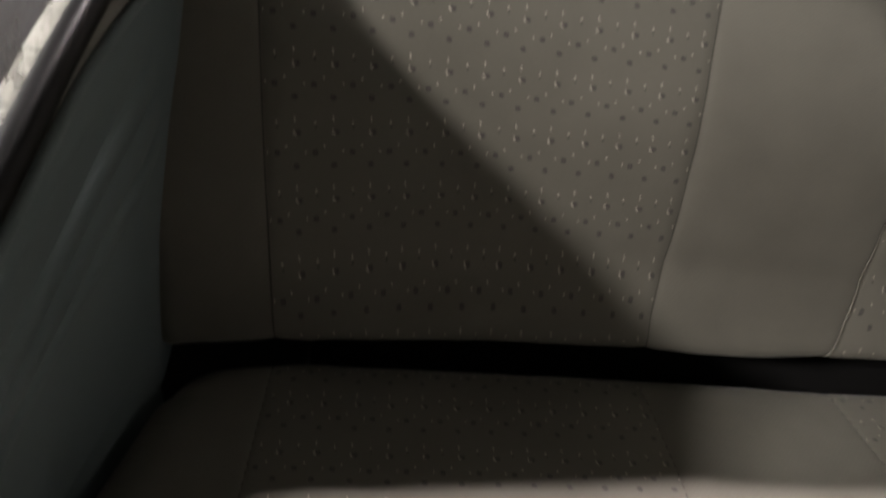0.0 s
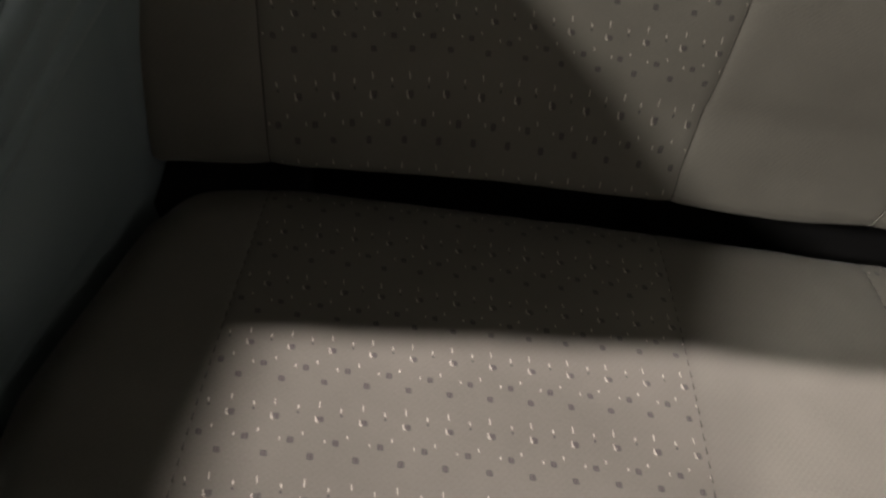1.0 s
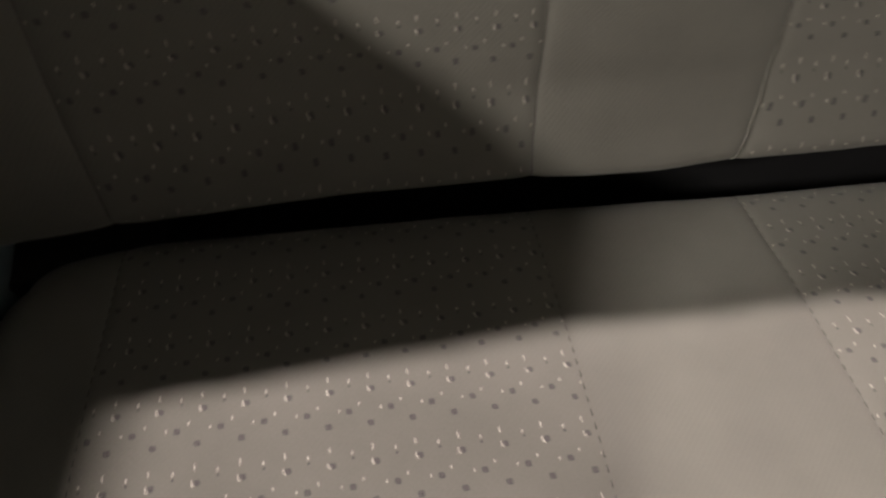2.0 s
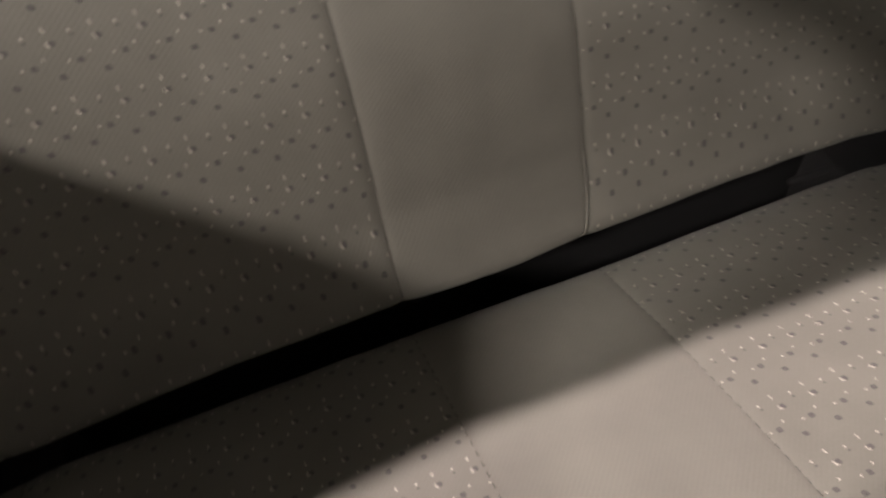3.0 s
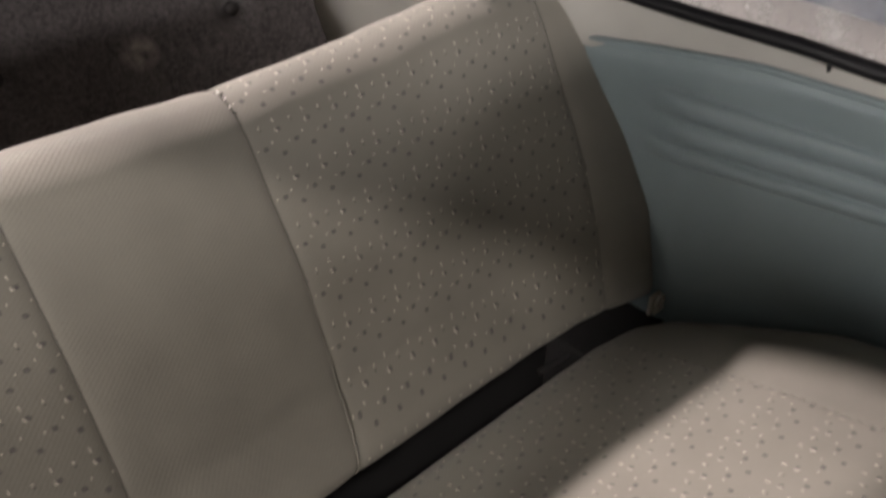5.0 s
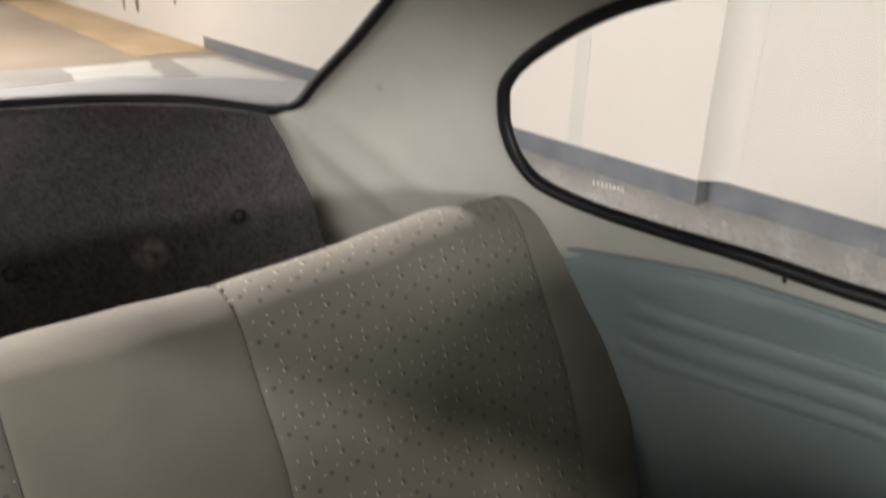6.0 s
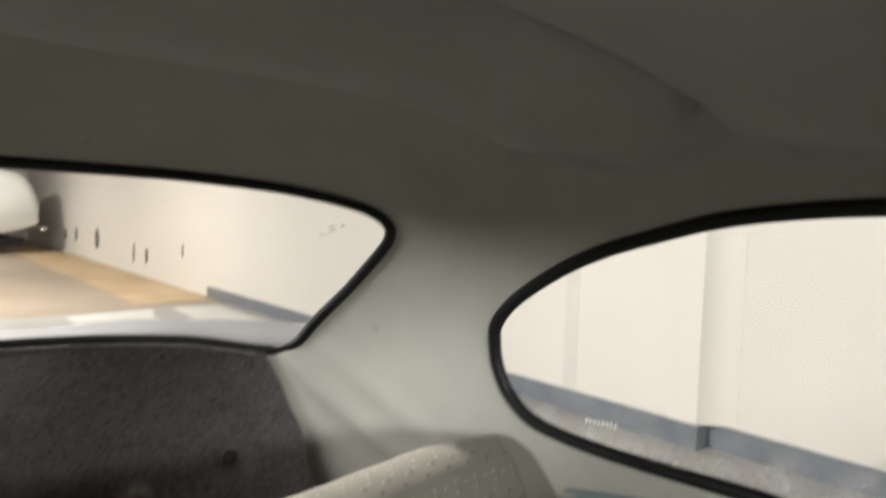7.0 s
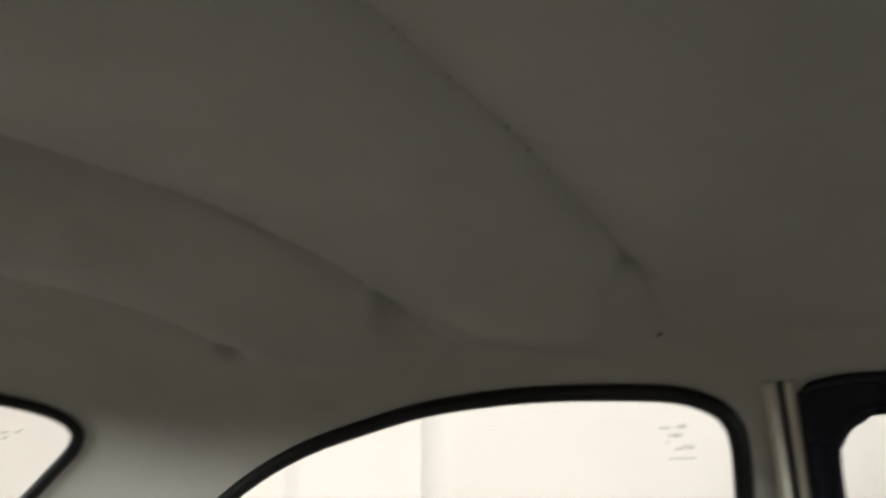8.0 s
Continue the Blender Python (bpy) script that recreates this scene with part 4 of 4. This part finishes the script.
# hollow plastered into the wall step
bm = bmesh.new()
profile = [(STEP - 0.20 * f, -0.128 * (1 - (1 - f) ** 2.4)) for f in steps(0, 1, 14)] + [(STEP - 0.20, -0.16), (STEP + 0.0, -0.16)]
low, high = [[bm.verts.new((wall_x(y) - off, y, z)) for y, off in profile] for z in (0.153, HALL_H)]
for i in range(len(profile)):
    k = (i + 1) % len(profile)
    bm.faces.new((low[i], low[k], high[k], high[i]))
bm.faces.new(low), bm.faces.new(high)
bmesh.ops.recalc_face_normals(bm, faces=bm.faces)
tagged(in_hall(part("trim", bm, WALL_PAINT, smooth=False)), "white plaster hollow in the step of the wall", "trim", kind="structure")
bm = bmesh.new()
edge = []
for y in steps(9.1, WALL_END, 90):
    off = 1.05 + 0.10 * noise.noise((y * 0.9, 1.0, 2.0)) + 0.05 * noise.noise((y * 4, 3.0, 0.5))
    edge.append([bm.verts.new((wall_x(y) - o, y, z)) for o, z in ((0.0, 0.006), (off, 0.006), (off, -0.01))])
for a, c in zip(edge, edge[1:]):
    bm.faces.new((a[0], c[0], c[1], a[1])), bm.faces.new((a[1], c[1], c[2], a[2]))
bmesh.ops.recalc_face_normals(bm, faces=bm.faces)
tagged(in_hall(part("floor_strip", bm, STRIP, smooth=False)), "pale ochre strip of floor with a worn ragged edge", "floor strip", kind="structure")
tagged(in_hall(part("wall_north", box(-9, 9, WALL_END, WALL_END + 0.2, 0, HALL_H), WALL_PAINT, smooth=False)), "white painted end wall of the hall", "wall", kind="structure")
# unseen walls, left open where the added daylight stands
for x0, x1, z0, z1 in ((-9, SOUTH_X0, 0, HALL_H), (SOUTH_X1, 9, 0, HALL_H), (SOUTH_X0, SOUTH_X1, SOUTH_Z1, HALL_H), (SOUTH_X0, SOUTH_X1, 0, SOUTH_Z0)):
    tagged(in_hall(part("wall_south", box(x0, x1, -9.2, -9, z0, z1), WALL_PAINT, smooth=False)), "unseen white painted hall wall round high openings assumed for daylight", "wall", kind="structure")
(s0, s1, _), (n0, n1, _) = BANDS
for y0, y1, z0, z1 in ((-9.2, s0, 0, HALL_H), (s1, n0, 0, HALL_H), (n1, WALL_END + 0.2, 0, HALL_H), (s0, s1, BAND_Z1, HALL_H), (s0, s1, 0, BAND_Z0), (n0, n1, BAND_Z1, HALL_H), (n0, n1, 0, BAND_Z0)):
    tagged(in_hall(part("wall_west", box(BAND_X - 0.2, BAND_X, y0, y1, z0, z1), WALL_PAINT, smooth=False)), "unseen white painted hall wall round high openings assumed for daylight", "wall", kind="structure")
tagged(in_hall(part("floor_apron", slanted(-8.9, 8.7, -0.19, 10.4, -0.01, 0.004), PALE_FLOOR, smooth=False)), "pale grey worn concrete apron of the hall floor", "floor", kind="structure")
tagged(in_hall(part("ceiling", box(-9.2, 9, -9.2, WALL_END + 0.2, HALL_H, HALL_H + 0.15), CEILING, smooth=False)), "unseen hall ceiling, dark grey to weaken the bounce light", "ceiling", kind="structure")


# paler ragged-edged patches on the apron
for pts in (((3.9, 8.6), (4.4, 8.5), (4.3, 6.6), (3.55, 6.9)), ((2.6, 8.5), (3.6, 8.65), (3.3, 7.5), (2.4, 7.3))):
    bm = bmesh.new()
    rim = []
    for (ax, ay), (bx, by) in zip(pts, pts[1:] + pts[:1]):
        for k in range(8):
            f = k / 8
            x, y = ax + (bx - ax) * f, ay + (by - ay) * f
            rim.append(bm.verts.new((x + 0.05 * noise.noise((x * 3, y * 3, 0.2)), y + 0.05 * noise.noise((x * 3, y * 3, 7.2)), 0.009)))
    top = bm.faces.new(rim)
    ext = bmesh.ops.extrude_face_region(bm, geom=[top])
    bmesh.ops.translate(bm, verts=[v for v in ext["geom"] if isinstance(v, bmesh.types.BMVert)], vec=(0, 0, -0.012))
    bmesh.ops.recalc_face_normals(bm, faces=bm.faces)
    tagged(in_hall(part("floor_patch", bm, PALE_PATCH, smooth=False)), "paler grey patch in the hall floor", "floor repair", "floor repairs", "structure")


def round_fixture(at):
    fix = thing("ceiling_lamp", "round metal ceiling lamp hanging in the hall", "lamp", "round ceiling lamps")
    bm = bmesh.new()
    bmesh.ops.create_cone(bm, segments=32, radius1=0.20, radius2=0.07, depth=0.12, cap_ends=False)
    bmesh.ops.translate(bm, verts=bm.verts, vec=Vector(at) + Vector((0, 0, 0.075)))
    part("shade", bm, CHROME, fix)
    part("stem", tube([Vector(at) + Vector((0, 0, 0.12)), (at[0], at[1], HALL_H)], 0.02, 10), CHROME, fix)
    in_hall(fix)


round_fixture(LAMP_REAR)
round_fixture(LAMP_SIDE)
for tx, ty, _, _ in FILL_TUBES:
    fix = thing("fill_tube", "unseen white batten tube lamp added to brighten hall and cabin", "lamp", "tube lamps")
    part("housing", box(tx - 0.10, tx + 0.10, ty - 0.75, ty + 0.75, 3.275, 3.33, 0.008), CREAM, fix)
    for dy in (-0.6, 0.6):
        part("hanger", tube([(tx, ty + dy, 3.33), (tx, ty + dy, HALL_H)], 0.008, 6), CHROME, fix)
    in_hall(fix)

# holes and stains low on the wall
for y, z, w, h in ((17.9, 0.41, 0.24, 0.24), (16.9, 0.46, 0.20, 0.32), (15.2, 0.47, 0.30, 0.40), (12.8, 0.36, 0.09, 0.34), (12.1, 0.36, 0.14, 0.26), (10.4, 0.57, 0.06, 0.20)):
    bm = bmesh.new()
    ring = []
    for k in range(14):
        a = 2 * math.pi * k / 14
        r = 1 + 0.25 * noise.noise((y, math.cos(a) * 2, math.sin(a) * 2))
        yy, zz = y + math.cos(a) * w / 2 * r, z + math.sin(a) * h / 2 * r
        ring.append(bm.verts.new((wall_x(yy) - 0.006, yy, zz)))
    bm.faces.new(ring)
    ext = bmesh.ops.extrude_face_region(bm, geom=list(bm.faces))
    bmesh.ops.translate(bm, verts=[v for v in ext["geom"] if isinstance(v, bmesh.types.BMVert)], vec=(0.02, 0, 0))
    tagged(in_hall(part("wall_hole", bm, SOOT, smooth=False)), "dark ragged hole low in the white wall", "hole", "wall holes")


# ---- white car parked at the hall's end ----
def parked_car():
    car = thing("parked_car", "white vintage estate car with cream whitewall tyres by the end wall", "car")
    side = spline([(-2.1, 0.34), (-2.16, 0.55), (-2.10, 0.80), (-1.6, 0.93), (-0.95, 0.98), (-0.55, 1.30), (0.0, 1.44), (0.8, 1.56), (1.5, 1.60), (2.1, 1.58),
                   (2.48, 1.46), (2.64, 1.10), (2.66, 0.75), (2.54, 0.50), (1.3, 0.26), (0.0, 0.24), (-1.3, 0.26)], 6, True)
    bm = bmesh.new()
    rings = []
    for v in steps(-1, 1, 14):
        k = (1 - abs(v) ** 4) ** 0.25
        ring = []
        for x, z in side:
            zz = 0.55 + (z - 0.55) * (0.80 + 0.20 * k)
            tuck = 1 - 0.22 * max(0, (z - 0.9) / 0.5)
            ring.append(bm.verts.new((x * (0.95 + 0.05 * k), v * 0.80 * tuck, zz)))
        rings.append(ring)
    n = len(side)
    for r0, r1 in zip(rings, rings[1:]):
        for i in range(n):
            bm.faces.new((r0[i], r0[(i + 1) % n], r1[(i + 1) % n], r1[i]))
    bm.faces.new(rings[0]), bm.faces.new(rings[-1])
    bmesh.ops.recalc_face_normals(bm, faces=bm.faces)
    part("body", bm, WHITE_CAR, car)
    for x in (-1.25, 1.25):
        for y in (-0.74, 0.74):
            wheel = part("wheel", tube([(x, y - 0.08, 0.33), (x, y - 0.03, 0.33), (x, y + 0.03, 0.33), (x, y + 0.08, 0.33)], 0.33, 28), TYRE, car, "black tyre")
            s = -1 if y < 0 else 1
            part("whitewall", tube([(x, y + s * 0.075, 0.33), (x, y + s * 0.088, 0.33)], 0.27, 28), WHITEWALL, wheel, "cream whitewall ring")
            part("hubcap", tube([(x, y + s * 0.086, 0.33), (x, y + s * 0.100, 0.33)], 0.13, 24), CHROME, wheel, "chrome hubcap")
            part("wheel_arch", tube([(x + 0.38 * math.cos(a), y + s * 0.055, 0.33 + 0.38 * math.sin(a)) for a in steps(0, math.pi, 18)], 0.03, 8), BLACK, car, "dark wheel arch")
    part("bumper", tube([(2.72, y, 0.46) for y in steps(-0.78, 0.78, 12)], 0.05, 10), CHROME, car, "chrome bumper")
    part("bumper", tube([(-2.18, y, 0.46) for y in steps(-0.78, 0.78, 12)], 0.05, 10), CHROME, car, "chrome bumper")
    for y in (-0.62, 0.62):
        part("tail_lamp", tube([(2.55, y, 0.85), (2.66, y, 0.83)], 0.06, 12), TAIL_RED, car, "dark red tail lamp")
    for y in (-0.66, 0.66):
        part("side_window", box(-0.50, 1.9, y - 0.012, y + 0.012, 1.02, 1.30, 0.01), DOOR_TRIM, car, "dark side window")
    part("sill", box(-1.9, 2.4, -0.70, 0.70, 0.16, 0.30, 0.02), BLACK, car, "dark underside")
    car.matrix_world = HALL @ Matrix.Translation((1.92, 18.4, 0.0)) @ Matrix.Rotation(radians(4), 4, "Z") @ Matrix.Scale(1.15, 4)


parked_car()
